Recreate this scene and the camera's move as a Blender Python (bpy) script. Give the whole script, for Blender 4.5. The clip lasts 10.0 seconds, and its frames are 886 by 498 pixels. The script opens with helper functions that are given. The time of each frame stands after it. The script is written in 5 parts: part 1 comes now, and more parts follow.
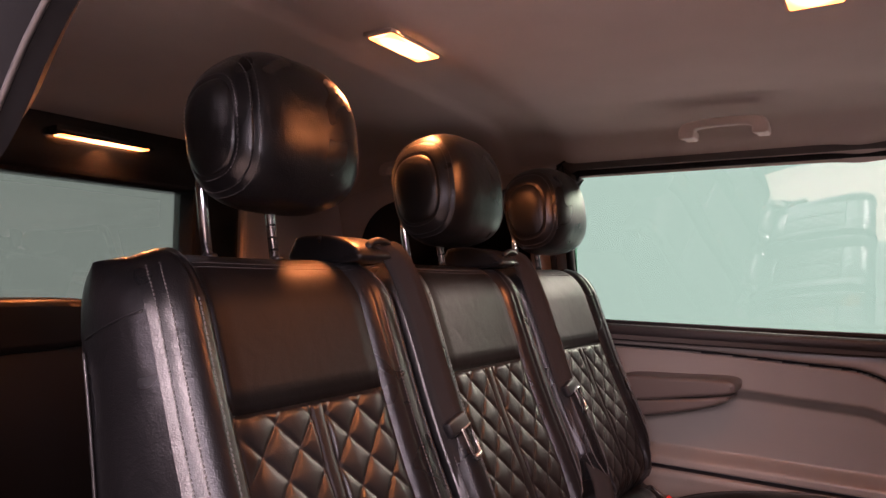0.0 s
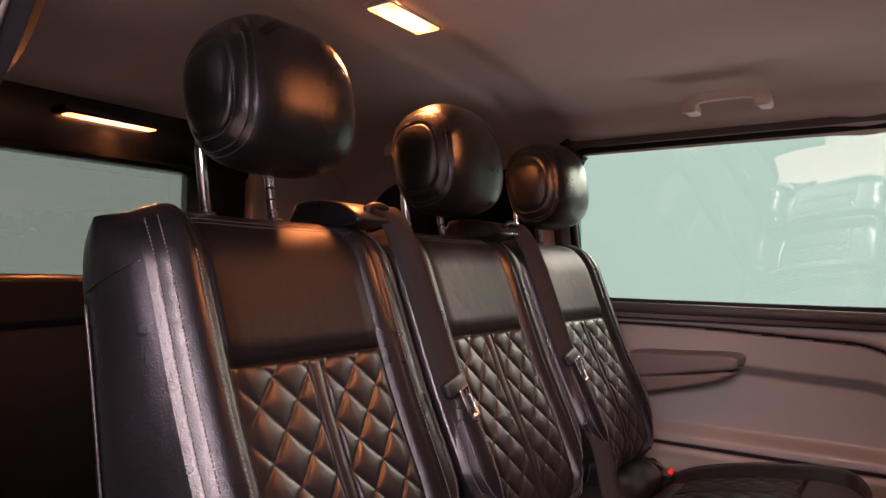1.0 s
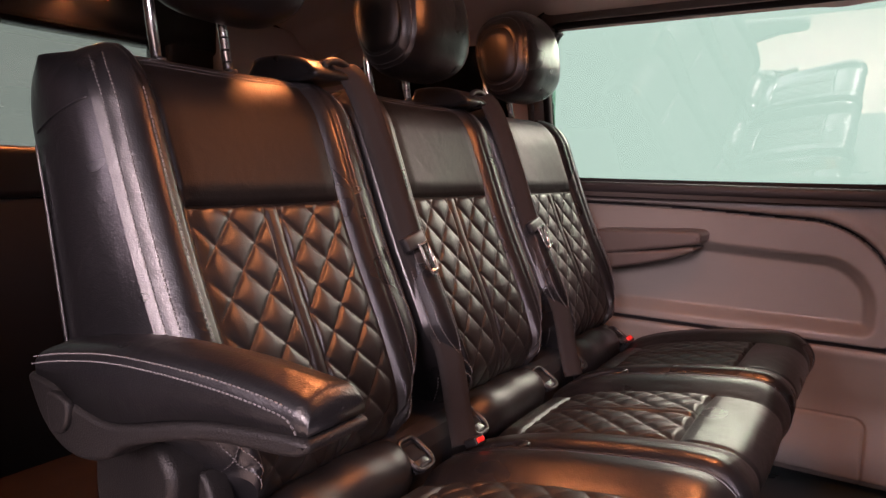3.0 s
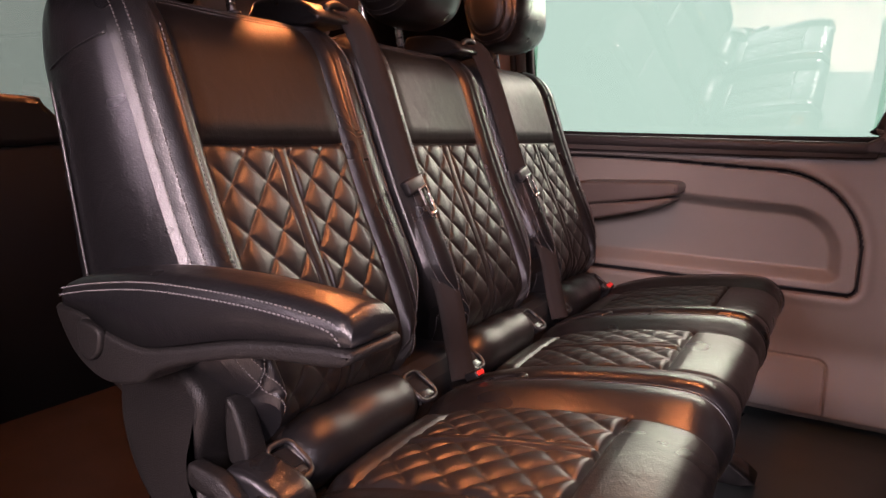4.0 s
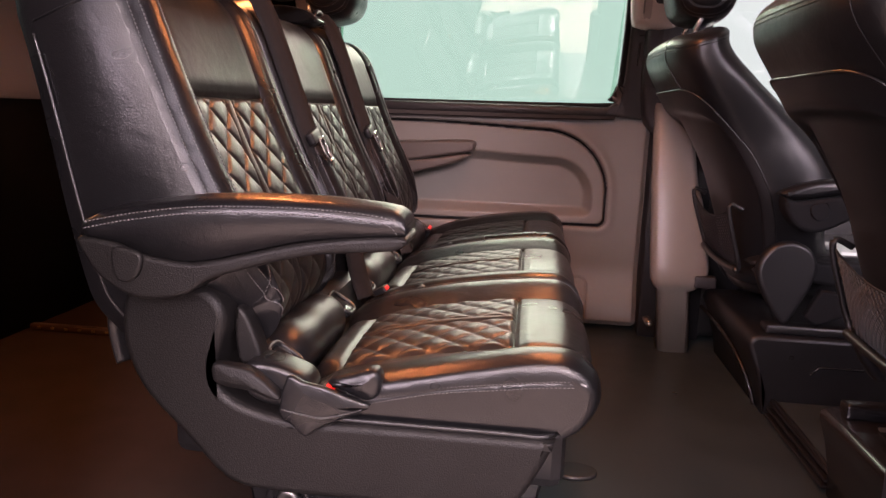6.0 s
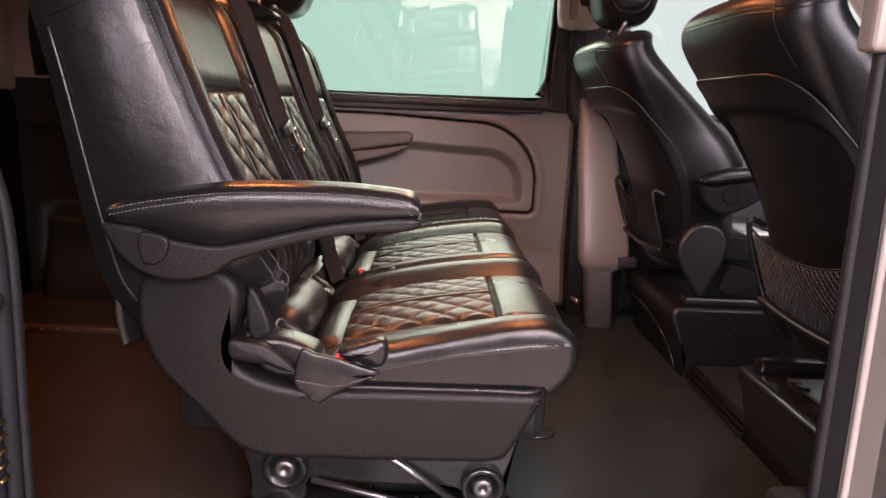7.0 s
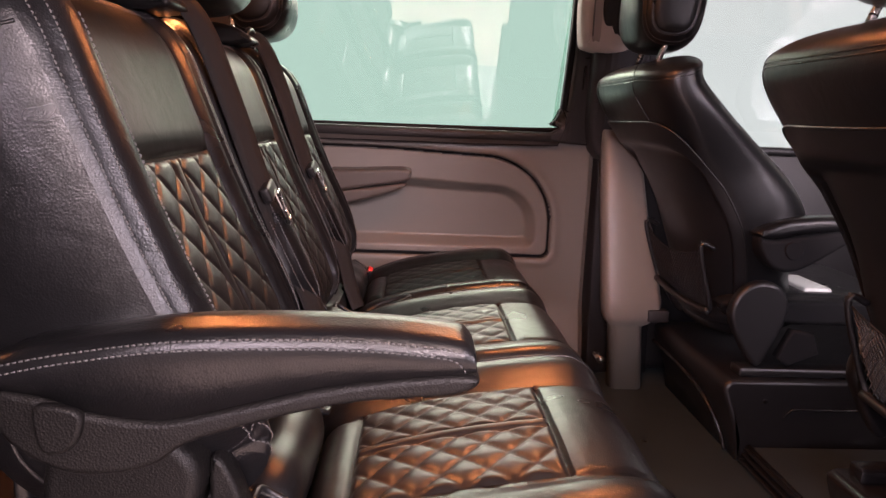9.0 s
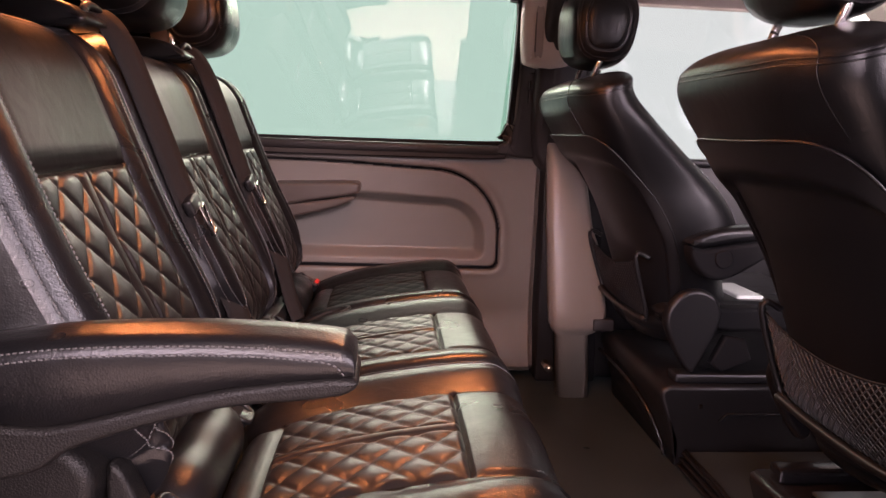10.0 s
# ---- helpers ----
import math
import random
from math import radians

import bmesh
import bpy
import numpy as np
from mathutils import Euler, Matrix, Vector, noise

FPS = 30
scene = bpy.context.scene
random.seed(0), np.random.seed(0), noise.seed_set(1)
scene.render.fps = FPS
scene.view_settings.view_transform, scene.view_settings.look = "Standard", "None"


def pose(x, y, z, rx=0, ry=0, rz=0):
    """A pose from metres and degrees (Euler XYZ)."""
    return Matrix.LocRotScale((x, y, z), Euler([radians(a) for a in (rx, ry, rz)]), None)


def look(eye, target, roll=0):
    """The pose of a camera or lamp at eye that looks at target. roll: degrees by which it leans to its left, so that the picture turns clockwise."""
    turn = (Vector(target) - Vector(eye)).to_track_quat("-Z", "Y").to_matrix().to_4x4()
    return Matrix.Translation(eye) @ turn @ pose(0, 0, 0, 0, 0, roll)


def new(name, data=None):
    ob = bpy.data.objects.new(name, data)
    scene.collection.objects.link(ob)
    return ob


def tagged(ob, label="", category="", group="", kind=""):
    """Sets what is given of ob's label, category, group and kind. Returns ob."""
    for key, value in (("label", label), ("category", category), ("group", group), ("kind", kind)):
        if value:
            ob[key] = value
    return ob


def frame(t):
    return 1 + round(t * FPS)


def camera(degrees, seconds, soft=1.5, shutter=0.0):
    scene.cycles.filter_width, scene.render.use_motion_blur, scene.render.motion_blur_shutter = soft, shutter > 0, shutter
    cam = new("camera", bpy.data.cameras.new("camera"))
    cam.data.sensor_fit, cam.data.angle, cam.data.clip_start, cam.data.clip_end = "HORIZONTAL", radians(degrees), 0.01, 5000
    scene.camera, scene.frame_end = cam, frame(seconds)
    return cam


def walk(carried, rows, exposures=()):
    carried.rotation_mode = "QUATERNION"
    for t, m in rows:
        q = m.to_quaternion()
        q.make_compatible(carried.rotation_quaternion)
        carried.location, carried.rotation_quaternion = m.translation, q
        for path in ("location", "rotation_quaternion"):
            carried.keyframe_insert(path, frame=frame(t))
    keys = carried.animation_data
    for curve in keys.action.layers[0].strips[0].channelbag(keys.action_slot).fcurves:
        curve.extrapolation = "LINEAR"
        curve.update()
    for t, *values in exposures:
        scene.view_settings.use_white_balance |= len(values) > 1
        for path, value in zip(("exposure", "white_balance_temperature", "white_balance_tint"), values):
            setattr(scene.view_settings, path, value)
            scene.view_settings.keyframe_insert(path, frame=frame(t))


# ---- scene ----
cam = camera(66.4, 10.0)
PATH = [
    (0, (0.068, 0.09, 0.971), (-1.025, 1.763, 1.045), 1.2),
    (0.5, (0.077, 0.093, 0.944), (-1.033, 1.754, 1.026), 0.9),
    (1, (0.095, 0.094, 0.921), (-1.027, 1.749, 0.977), 1.0),
    (1.5, (0.112, 0.098, 0.902), (-1.013, 1.751, 0.896), 1.3),
    (2, (0.129, 0.104, 0.88), (-0.991, 1.759, 0.798), 1.3),
    (2.5, (0.137, 0.105, 0.864), (-0.962, 1.768, 0.704), 1.3),
    (3, (0.143, 0.103, 0.851), (-0.932, 1.773, 0.616), 1.3),
    (3.2, (0.147, 0.097, 0.844), (-0.918, 1.77, 0.585), 1.2),
    (4.3, (0.094, 0.003, 0.821), (-0.802, 1.752, 0.449), 1.9),
    (4.5, (0.074, -0.025, 0.823), (-0.739, 1.761, 0.437), 2.1),
    (5, (0.023, -0.111, 0.813), (-0.547, 1.765, 0.419), 2.3),
    (5.5, (-0.031, -0.217, 0.799), (-0.42, 1.705, 0.405), 2.3),
    (5.7, (-0.045, -0.259, 0.793), (-0.379, 1.673, 0.398), 2.1),
    (6.8, (-0.176, -0.401, 0.782), (-0.185, 1.558, 0.378), 2.4),
    (7, (-0.202, -0.426, 0.786), (-0.163, 1.531, 0.376), 2.5),
    (7.5, (-0.246, -0.454, 0.796), (-0.145, 1.499, 0.38), 2.4),
    (8, (-0.264, -0.366, 0.82), (-0.142, 1.585, 0.393), 2.3),
    (8.5, (-0.266, -0.196, 0.851), (-0.147, 1.756, 0.432), 2.3),
    (9, (-0.278, -0.08, 0.856), (-0.184, 1.881, 0.476), 2.3),
    (9.5, (-0.249, -0.074, 0.847), (-0.132, 1.891, 0.491), 2.3),
    (10, (-0.192, -0.112, 0.859), (-0.026, 1.852, 0.521), 2.2),
]
walk(cam, [(t, look(eye, target, roll)) for t, eye, target, roll in PATH],
     exposures=[(0.0, 0.12, 6700, 34), (3.0, 0.3, 6700, 33), (5.0, 0.38, 6700, 34), (7.5, 0.28, 6450, 22), (10.0, 0.24, 6650, 32)])

# ---------------------------------------------------------------- light
world = bpy.data.worlds.new("studio_light")
scene.world = world
world.use_nodes = True
world.node_tree.nodes["Background"].inputs[0].default_value = (0.95, 0.97, 1.0, 1)
world.node_tree.nodes["Background"].inputs[1].default_value = 0.1


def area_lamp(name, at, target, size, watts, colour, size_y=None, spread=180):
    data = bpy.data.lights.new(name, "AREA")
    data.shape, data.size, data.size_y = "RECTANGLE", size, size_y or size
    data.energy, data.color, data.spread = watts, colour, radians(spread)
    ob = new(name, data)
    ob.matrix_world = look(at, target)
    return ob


WARM = (1.0, 0.33, 0.09)
# Unseen softboxes added outside the van to key and fill the cabin.
area_lamp("unseen_softbox", (-0.8, -3.3, 2.1), (0.3, 1.8, 0.5), 1.0, 60, (1.0, 0.90, 0.88), 0.8)
area_lamp("unseen_softbox", (1.0, -3.4, 2.0), (-0.2, 1.2, 0.7), 1.1, 260, (1.0, 0.88, 0.86), 0.8)
# Added to light the ground, so that its bounce lifts the ceiling.
area_lamp("unseen_softbox", (0.3, -2.3, 3.2), (0.3, -2.0, -0.75), 1.6, 110, (1.0, 0.80, 0.68), 1.2, 100)
area_lamp("unseen_softbox", (2.6, -1.6, 1.8), (-0.3, 0.7, 0.75), 1.2, 85, (0.98, 0.92, 0.97), 1.1)
area_lamp("unseen_softbox", (-1.8, -3.0, 1.7), (-0.2, 0.9, 0.7), 1.1, 85, (1.0, 0.89, 0.95), 0.9)
# Unseen lamp added to brighten the headliner through the far window.
area_lamp("added_ceiling_fill", (0.45, 4.1, 0.1), (0.15, 1.7, 1.35), 2.2, 24, (1.0, 0.86, 0.78), 1.5)
# Unseen lamp added above the window view to put sheen on the cushions.
area_lamp("added_sheen_lamp", (-0.05, 4.6, 2.0), (-0.1, 0.8, 0.45), 1.9, 58, (1.0, 0.89, 0.72), 0.36)


# ---------------------------------------------------------------- materials
def material(name, colour, rough=0.5, metal=0.0, grain=0.0, grain_size=300.0, bump=0.0, wear=0.0, spec=0.5, coat=0.0, cells=False, tint=None, folds=0.0):
    m = bpy.data.materials.new(name)
    m.use_nodes = True
    nt = m.node_tree
    p = nt.nodes["Principled BSDF"]
    p.inputs["Roughness"].default_value = rough
    p.inputs["Metallic"].default_value = metal
    p.inputs["Specular IOR Level"].default_value = spec
    p.inputs["Coat Weight"].default_value = coat
    p.inputs["Coat Roughness"].default_value = 0.25
    co = nt.nodes.new("ShaderNodeTexCoord")
    big = nt.nodes.new("ShaderNodeTexNoise")
    big.inputs["Scale"].default_value = 9.0
    big.inputs["Detail"].default_value = 2.0
    nt.links.new(co.outputs["Object"], big.inputs["Vector"])
    fine = nt.nodes.new("ShaderNodeTexVoronoi" if cells else "ShaderNodeTexNoise")
    fine.inputs["Scale"].default_value = grain_size
    nt.links.new(co.outputs["Object"], fine.inputs["Vector"])
    ramp = nt.nodes.new("ShaderNodeMixRGB")
    ramp.inputs[1].default_value = (*[c * (1 - grain) for c in colour], 1)
    ramp.inputs[2].default_value = (*(tint or [min(1, c * (1 + grain)) for c in colour]), 1)
    nt.links.new(big.outputs["Fac"], ramp.inputs[0])
    nt.links.new(ramp.outputs[0], p.inputs["Base Color"])
    if wear:
        mr = nt.nodes.new("ShaderNodeMapRange")
        mr.inputs["To Min"].default_value = max(0.02, rough - wear)
        mr.inputs["To Max"].default_value = min(1, rough + wear)
        mr.inputs["From Min"].default_value, mr.inputs["From Max"].default_value = 0.1, 0.9
        nt.links.new(big.outputs["Fac"], mr.inputs["Value"])
        nt.links.new(mr.outputs[0], p.inputs["Roughness"])
    if bump:
        b = nt.nodes.new("ShaderNodeBump")
        b.inputs["Strength"].default_value = bump
        b.inputs["Distance"].default_value = 0.0006
        nt.links.new(fine.outputs["Distance" if cells else "Fac"], b.inputs["Height"])
        nt.links.new(b.outputs[0], p.inputs["Normal"])
        if folds:
            soft = nt.nodes.new("ShaderNodeTexNoise")
            soft.inputs["Scale"].default_value, soft.inputs["Detail"].default_value = 26.0, 2.5
            soft.inputs["Distortion"].default_value = 0.6
            nt.links.new(co.outputs["Object"], soft.inputs["Vector"])
            b2 = nt.nodes.new("ShaderNodeBump")
            b2.inputs["Strength"].default_value, b2.inputs["Distance"].default_value = folds, 0.006
            nt.links.new(soft.outputs["Fac"], b2.inputs["Height"])
            nt.links.new(b2.outputs[0], b.inputs["Normal"])
    return m


def glowing(name, colour, strength):
    m = bpy.data.materials.new(name)
    m.use_nodes = True
    nt = m.node_tree
    nt.nodes.remove(nt.nodes["Principled BSDF"])
    e = nt.nodes.new("ShaderNodeEmission")
    e.inputs[0].default_value, e.inputs[1].default_value = (*colour, 1), strength
    nt.links.new(e.outputs[0], nt.nodes["Material Output"].inputs[0])
    return m


def tinted_glass(name, colour):
    """A clear tinted pane: see-through colour with a Fresnel mirror on top."""
    m = bpy.data.materials.new(name)
    m.use_nodes = True
    nt = m.node_tree
    nt.nodes.remove(nt.nodes["Principled BSDF"])
    mix, tr, gl = (nt.nodes.new("ShaderNode" + k) for k in ("MixShader", "BsdfTransparent", "BsdfGlossy"))
    fr = nt.nodes.new("ShaderNodeFresnel")
    fr.inputs["IOR"].default_value = 1.85
    tr.inputs[0].default_value = (*colour, 1)
    gl.inputs["Roughness"].default_value = 0.01
    gl.inputs["Color"].default_value = (1, 1, 1, 1)
    for a, b in ((fr.outputs[0], mix.inputs[0]), (tr.outputs[0], mix.inputs[1]), (gl.outputs[0], mix.inputs[2]), (mix.outputs[0], nt.nodes["Material Output"].inputs[0])):
        nt.links.new(a, b)
    return m


LEATHER = material("black_leather", (0.0062, 0.0062, 0.0070), 0.29, grain=0.25, grain_size=480, bump=0.34, wear=0.05, cells=True, folds=0.20)
LEATHER_QUILT = material("quilted_black_leather", (0.0075, 0.0067, 0.0066), 0.35, grain=0.25, grain_size=560, bump=0.25, wear=0.05, cells=True, folds=0.14)
LEATHER_SMOOTH = material("smooth_black_leather", (0.0062, 0.0063, 0.0070), 0.33, grain=0.2, grain_size=560, bump=0.36, wear=0.05, cells=True, folds=0.14)
LEATHER_MATTE = material("matte_black_leather", (0.0065, 0.0058, 0.0057), 0.44, grain=0.2, grain_size=560, bump=0.3, spec=0.16, wear=0.06, cells=True, folds=0.16)
PIPING_GLOSS = material("glossy_black_piping", (0.02, 0.019, 0.019), 0.18, grain=0.1)
PLASTIC = material("black_grained_plastic", (0.0075, 0.0069, 0.0069), 0.45, grain=0.25, grain_size=460, bump=0.7, spec=0.22, wear=0.04, cells=True)
DARK_PLASTIC = material("dark_smooth_plastic", (0.008, 0.008, 0.009), 0.40, grain=0.2, grain_size=300, bump=0.05, wear=0.06)
TRIM = material("dark_grey_trim", (0.172, 0.156, 0.142), 0.42, grain=0.06, grain_size=900, bump=0.14, wear=0.05, spec=0.6)
TRIM_DARK = material("charcoal_trim", (0.020, 0.0185, 0.0195), 0.5, grain=0.1, grain_size=900, bump=0.1, wear=0.05)
WINDOW_TRIM = material("brown_grey_window_trim", (0.10, 0.088, 0.083), 0.5, grain=0.06, grain_size=900, bump=0.1, wear=0.04)
PALE_STREAK = material("flange_streak_paint", (0.26, 0.245, 0.235), 0.35, grain=0.05, coat=0.3)
LUGGAGE_TRIM = material("dark_luggage_trim", (0.0085, 0.0075, 0.0075), 0.6, grain=0.1, grain_size=700, bump=0.15, wear=0.05, spec=0.3)
HEADLINER = material("taupe_headliner_fabric", (0.62, 0.535, 0.50), 0.95, grain=0.05, grain_size=1200, bump=0.25, spec=0.1)
ARM_GREY = material("brown_grey_armrest_skin", (0.075, 0.062, 0.057), 0.42, grain=0.1, grain_size=700, bump=0.2)
BEIGE = material("beige_pillar_trim", (0.46, 0.39, 0.36), 0.6, grain=0.04, grain_size=900, bump=0.1)
CARPET = material("black_floor_rubber", (0.031, 0.042, 0.045), 0.34, grain=0.3, grain_size=160, bump=0.2, wear=0.12)
BROWN_CARPET = material("dark_luggage_carpet", (0.028, 0.0205, 0.0175), 0.95, grain=0.3, grain_size=800, bump=0.6, spec=0.1)
WEB = material("seat_belt_webbing", (0.018, 0.0163, 0.0163), 0.9, grain=0.1, grain_size=1500, bump=0.5, spec=0.12)
CHROME = material("chrome", (0.80, 0.79, 0.78), 0.24, metal=1.0, grain=0.02)
STEEL = material("brushed_steel", (0.5, 0.5, 0.5), 0.3, metal=1.0, grain=0.1, grain_size=400, bump=0.05)
BLACK_METAL = material("black_painted_steel", (0.010, 0.010, 0.011), 0.25, grain=0.2, coat=0.3)
RED = material("red_buckle_plastic", (0.75, 0.03, 0.02), 0.35, grain=0.05)
PIPING = material("dark_piping", (0.03, 0.028, 0.028), 0.3, grain=0.1)
PILLAR_TRIM = material("pinkish_grey_pillar_trim", (0.21, 0.186, 0.166), 0.36, grain=0.05, grain_size=900, bump=0.1)
THREAD_DARK = material("dark_quilting_thread", (0.022, 0.020, 0.020), 0.6, grain=0.15)
THREAD = material("grey_thread", (0.085, 0.082, 0.083), 0.7, grain=0.15)
NET = material("black_net_cord", (0.060, 0.064, 0.066), 0.6, grain=0.2, spec=0.3)
SHELL_BLACK = material("black_moulded_plastic", (0.008, 0.008, 0.009), 0.42, grain=0.2, grain_size=420, bump=0.10, wear=0.05, spec=0.5)
RAIL_METAL = material("brown_anodised_rail", (0.20, 0.13, 0.09), 0.45, metal=0.8, grain=0.2)
SEAL_GREY = material("blue_grey_rubber_seal", (0.010, 0.011, 0.014), 0.6, grain=0.2, grain_size=200, bump=0.1, spec=0.22)
HANDLE = material("pale_beige_handle", (0.70, 0.61, 0.56), 0.5, grain=0.04, grain_size=900, bump=0.1)
BRASS = material("brass", (0.55, 0.38, 0.16), 0.3, metal=1.0)
RUBBER = material("black_rubber_seal", (0.008, 0.008, 0.010), 0.62, grain=0.2, spec=0.3)
MATT_BLACK = material("matt_black_plastic", (0.006, 0.006, 0.007), 0.8, grain=0.2, grain_size=300, bump=0.1, spec=0.2)
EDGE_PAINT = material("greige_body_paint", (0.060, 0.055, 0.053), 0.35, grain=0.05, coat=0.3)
BOLT = material("dull_bolt_steel", (0.22, 0.215, 0.21), 0.42, metal=1.0, grain=0.2)
PAINT = material("pale_grey_body_paint", (0.55, 0.54, 0.55), 0.3, grain=0.03, coat=0.5)
BLACK_GLASS = material("black_printed_glass", (0.003, 0.003, 0.003), 0.15)
CUSHION_GLARE = material("pale_cushion_glare", (0.6, 0.65, 0.62), 0.5, grain=0.05, grain_size=300, bump=0.2)
SIDE_GLASS = tinted_glass("green_tinted_glass", (0.70, 0.86, 0.785))
REAR_GLASS = tinted_glass("dark_tinted_glass", (0.46, 0.52, 0.48))
CLEAR_GLASS = tinted_glass("clear_glass", (0.88, 0.93, 0.91))
LAMP_GLOW = glowing("warm_lamp_glow", (1.0, 0.31, 0.08), 11.0)
lt = LAMP_GLOW.node_tree
gco, gd, gm, gx = (lt.nodes.new("ShaderNode" + k) for k in ("TexCoord", "VectorMath", "MapRange", "MixRGB"))
gd.operation, gd.inputs[1].default_value = "DISTANCE", (0.5, 0.5, 0.5)
gm.inputs["From Min"].default_value, gm.inputs["From Max"].default_value = 0.25, 0.72
gm.inputs["To Min"].default_value, gm.inputs["To Max"].default_value = 0.0, 1.0
gx.inputs[1].default_value, gx.inputs[2].default_value = (1.0, 0.70, 0.36, 1), (0.75, 0.20, 0.04, 1)
em = next(n for n in lt.nodes if n.type == "EMISSION")
lt.links.new(gco.outputs["Generated"], gd.inputs[0])
lt.links.new(gd.outputs["Value"], gm.inputs["Value"])
lt.links.new(gm.outputs[0], gx.inputs[0])
lt.links.new(gx.outputs[0], em.inputs[0])
# Self-lit walls: brightness is emitted, near and front ones added for light.
BACKDROP = glowing("glowing_studio_wall", (0.86, 0.92, 0.88), 1.0)
BACKDROP_FRONT = glowing("glowing_front_wall", (0.86, 0.92, 0.88), 0.35)
BACKDROP_NEAR = glowing("glowing_near_wall", (1.0, 0.76, 0.64), 0.2)


# ---------------------------------------------------------------- mesh helpers
BASE = {}


def thing(name, at, label="", category="", group="", kind=""):
    ob = new(name)
    ob.location = at
    ob.empty_display_size = 0.05
    BASE[ob.name] = Vector(at)
    return tagged(ob, label, category, group, kind)


def mesh_of(name, data, mat, smooth=True):
    me = bpy.data.meshes.new(name)
    flats = []
    if isinstance(data, bmesh.types.BMesh):
        flats = [i for i, q in enumerate(data.faces) if q.tag]
        bmesh.ops.recalc_face_normals(data, faces=data.faces[:])
        data.to_mesh(me)
        data.free()
    else:
        v, f = data
        me.from_pydata([tuple(map(float, p)) for p in v], [], [tuple(map(int, q)) for q in f])
        me.validate()
    me.materials.append(mat)
    me.polygons.foreach_set("use_smooth", [smooth] * len(me.polygons))
    for i in flats:
        me.polygons[i].use_smooth = False
    me.update()
    return me


def part(name, data, mat, parent, label="", smooth=True):
    """One mesh in world metres under a thing or a part."""
    ob = new(name, mesh_of(name, data, mat, smooth))
    ob.parent = parent
    if parent.name in BASE:
        ob.matrix_parent_inverse = Matrix.Translation(-BASE[parent.name])
    return tagged(ob, label)


def solo(name, data, mat, label, category, kind="", smooth=True, group=""):
    return tagged(new(name, mesh_of(name, data, mat, smooth)), label, category, group, kind)


def grid(us, vs, fn):
    v = [fn(a, b) for b in vs for a in us]
    n = len(us)
    f = [(j * n + i, j * n + i + 1, (j + 1) * n + i + 1, (j + 1) * n + i) for j in range(len(vs) - 1) for i in range(n - 1)]
    return v, f


def loft(rings, cap=True):
    n = len(rings[0])
    v = [p for r in rings for p in r]
    f = [(j * n + i, j * n + (i + 1) % n, (j + 1) * n + (i + 1) % n, (j + 1) * n + i) for j in range(len(rings) - 1) for i in range(n)]
    if cap:
        f += [tuple(reversed(range(n))), tuple(range((len(rings) - 1) * n, len(rings) * n))]
    return v, f


def join(*datas):
    v, f = [], []
    for a, b in datas:
        k = len(v)
        v += list(a)
        f += [tuple(i + k for i in q) for q in b]
    return v, f


def rbox(x0, x1, y0, y1, z0, z1, r=0.006, seg=2, m=None):
    bm = bmesh.new()
    bmesh.ops.create_cube(bm, size=1.0)
    for q in bm.verts:
        q.co = Vector(((x0 + x1) / 2 + q.co.x * (x1 - x0), (y0 + y1) / 2 + q.co.y * (y1 - y0), (z0 + z1) / 2 + q.co.z * (z1 - z0)))
    r = min(r, 0.49 * min(x1 - x0, y1 - y0, z1 - z0))
    bmesh.ops.bevel(bm, geom=bm.edges[:], offset=r, segments=seg, affect="EDGES", profile=0.5)
    if m:
        bmesh.ops.transform(bm, matrix=m, verts=bm.verts[:])
    return bm


def curve_pts(pts, n=8, closed=False):
    """Catmull-Rom through the points."""
    p = [np.array(q, float) for q in pts]
    out = []
    k = len(p)
    for i in range(k if closed else k - 1):
        if closed:
            a, b, c, d = p[i - 1], p[i], p[(i + 1) % k], p[(i + 2) % k]
        else:
            a, b, c, d = p[max(i - 1, 0)], p[i], p[i + 1], p[min(i + 2, k - 1)]
        for j in range(n):
            t = j / n
            out.append(0.5 * (2 * b + (c - a) * t + (2 * a - 5 * b + 4 * c - d) * t * t + (3 * b - a - 3 * c + d) * t ** 3))
    if not closed:
        out.append(p[-1])
    return out


def tube(pts, r, n=8, closed=False, flat=None):
    """A round rod along points; flat=(axis, half width) gives a strap."""
    p = [Vector(tuple(map(float, q))) for q in pts]
    rings = []
    k = len(p)
    for i in range(k):
        t = (p[(i + 1) % k] - p[i - 1]) if closed else (p[min(i + 1, k - 1)] - p[max(i - 1, 0)])
        t.normalize()
        ref = Vector(flat[0]) if flat else (Vector((0, 0, 1)) if abs(t.z) < 0.9 else Vector((1, 0, 0)))
        a = (ref - t * ref.dot(t)).normalized()
        b = t.cross(a)
        rr = r[i] if isinstance(r, (list, tuple)) else r
        ra = flat[1] if flat else rr
        rings.append([p[i] + a * ra * math.cos(2 * math.pi * j / n) * (1.0 if not flat else min(1, 1.15)) + b * rr * math.sin(2 * math.pi * j / n) for j in range(n)])
    if closed:
        rings.append(rings[0])
    return loft(rings, cap=not closed)


def strap(pts, axis, half, thick):
    """A flat webbing along points; axis: the way its width runs."""
    p = [Vector(tuple(map(float, q))) for q in pts]
    rings = []
    for i in range(len(p)):
        t = (p[min(i + 1, len(p) - 1)] - p[max(i - 1, 0)]).normalized()
        a = Vector(axis)
        a = (a - t * a.dot(t)).normalized()
        b = t.cross(a) * thick
        rings.append([p[i] + a * h + b * s for h, s in ((-half, -1), (-half * 0.3, -1), (half * 0.3, -1), (half, -1), (half, 1), (half * 0.3, 1), (-half * 0.3, 1), (-half, 1))])
    return loft(rings)


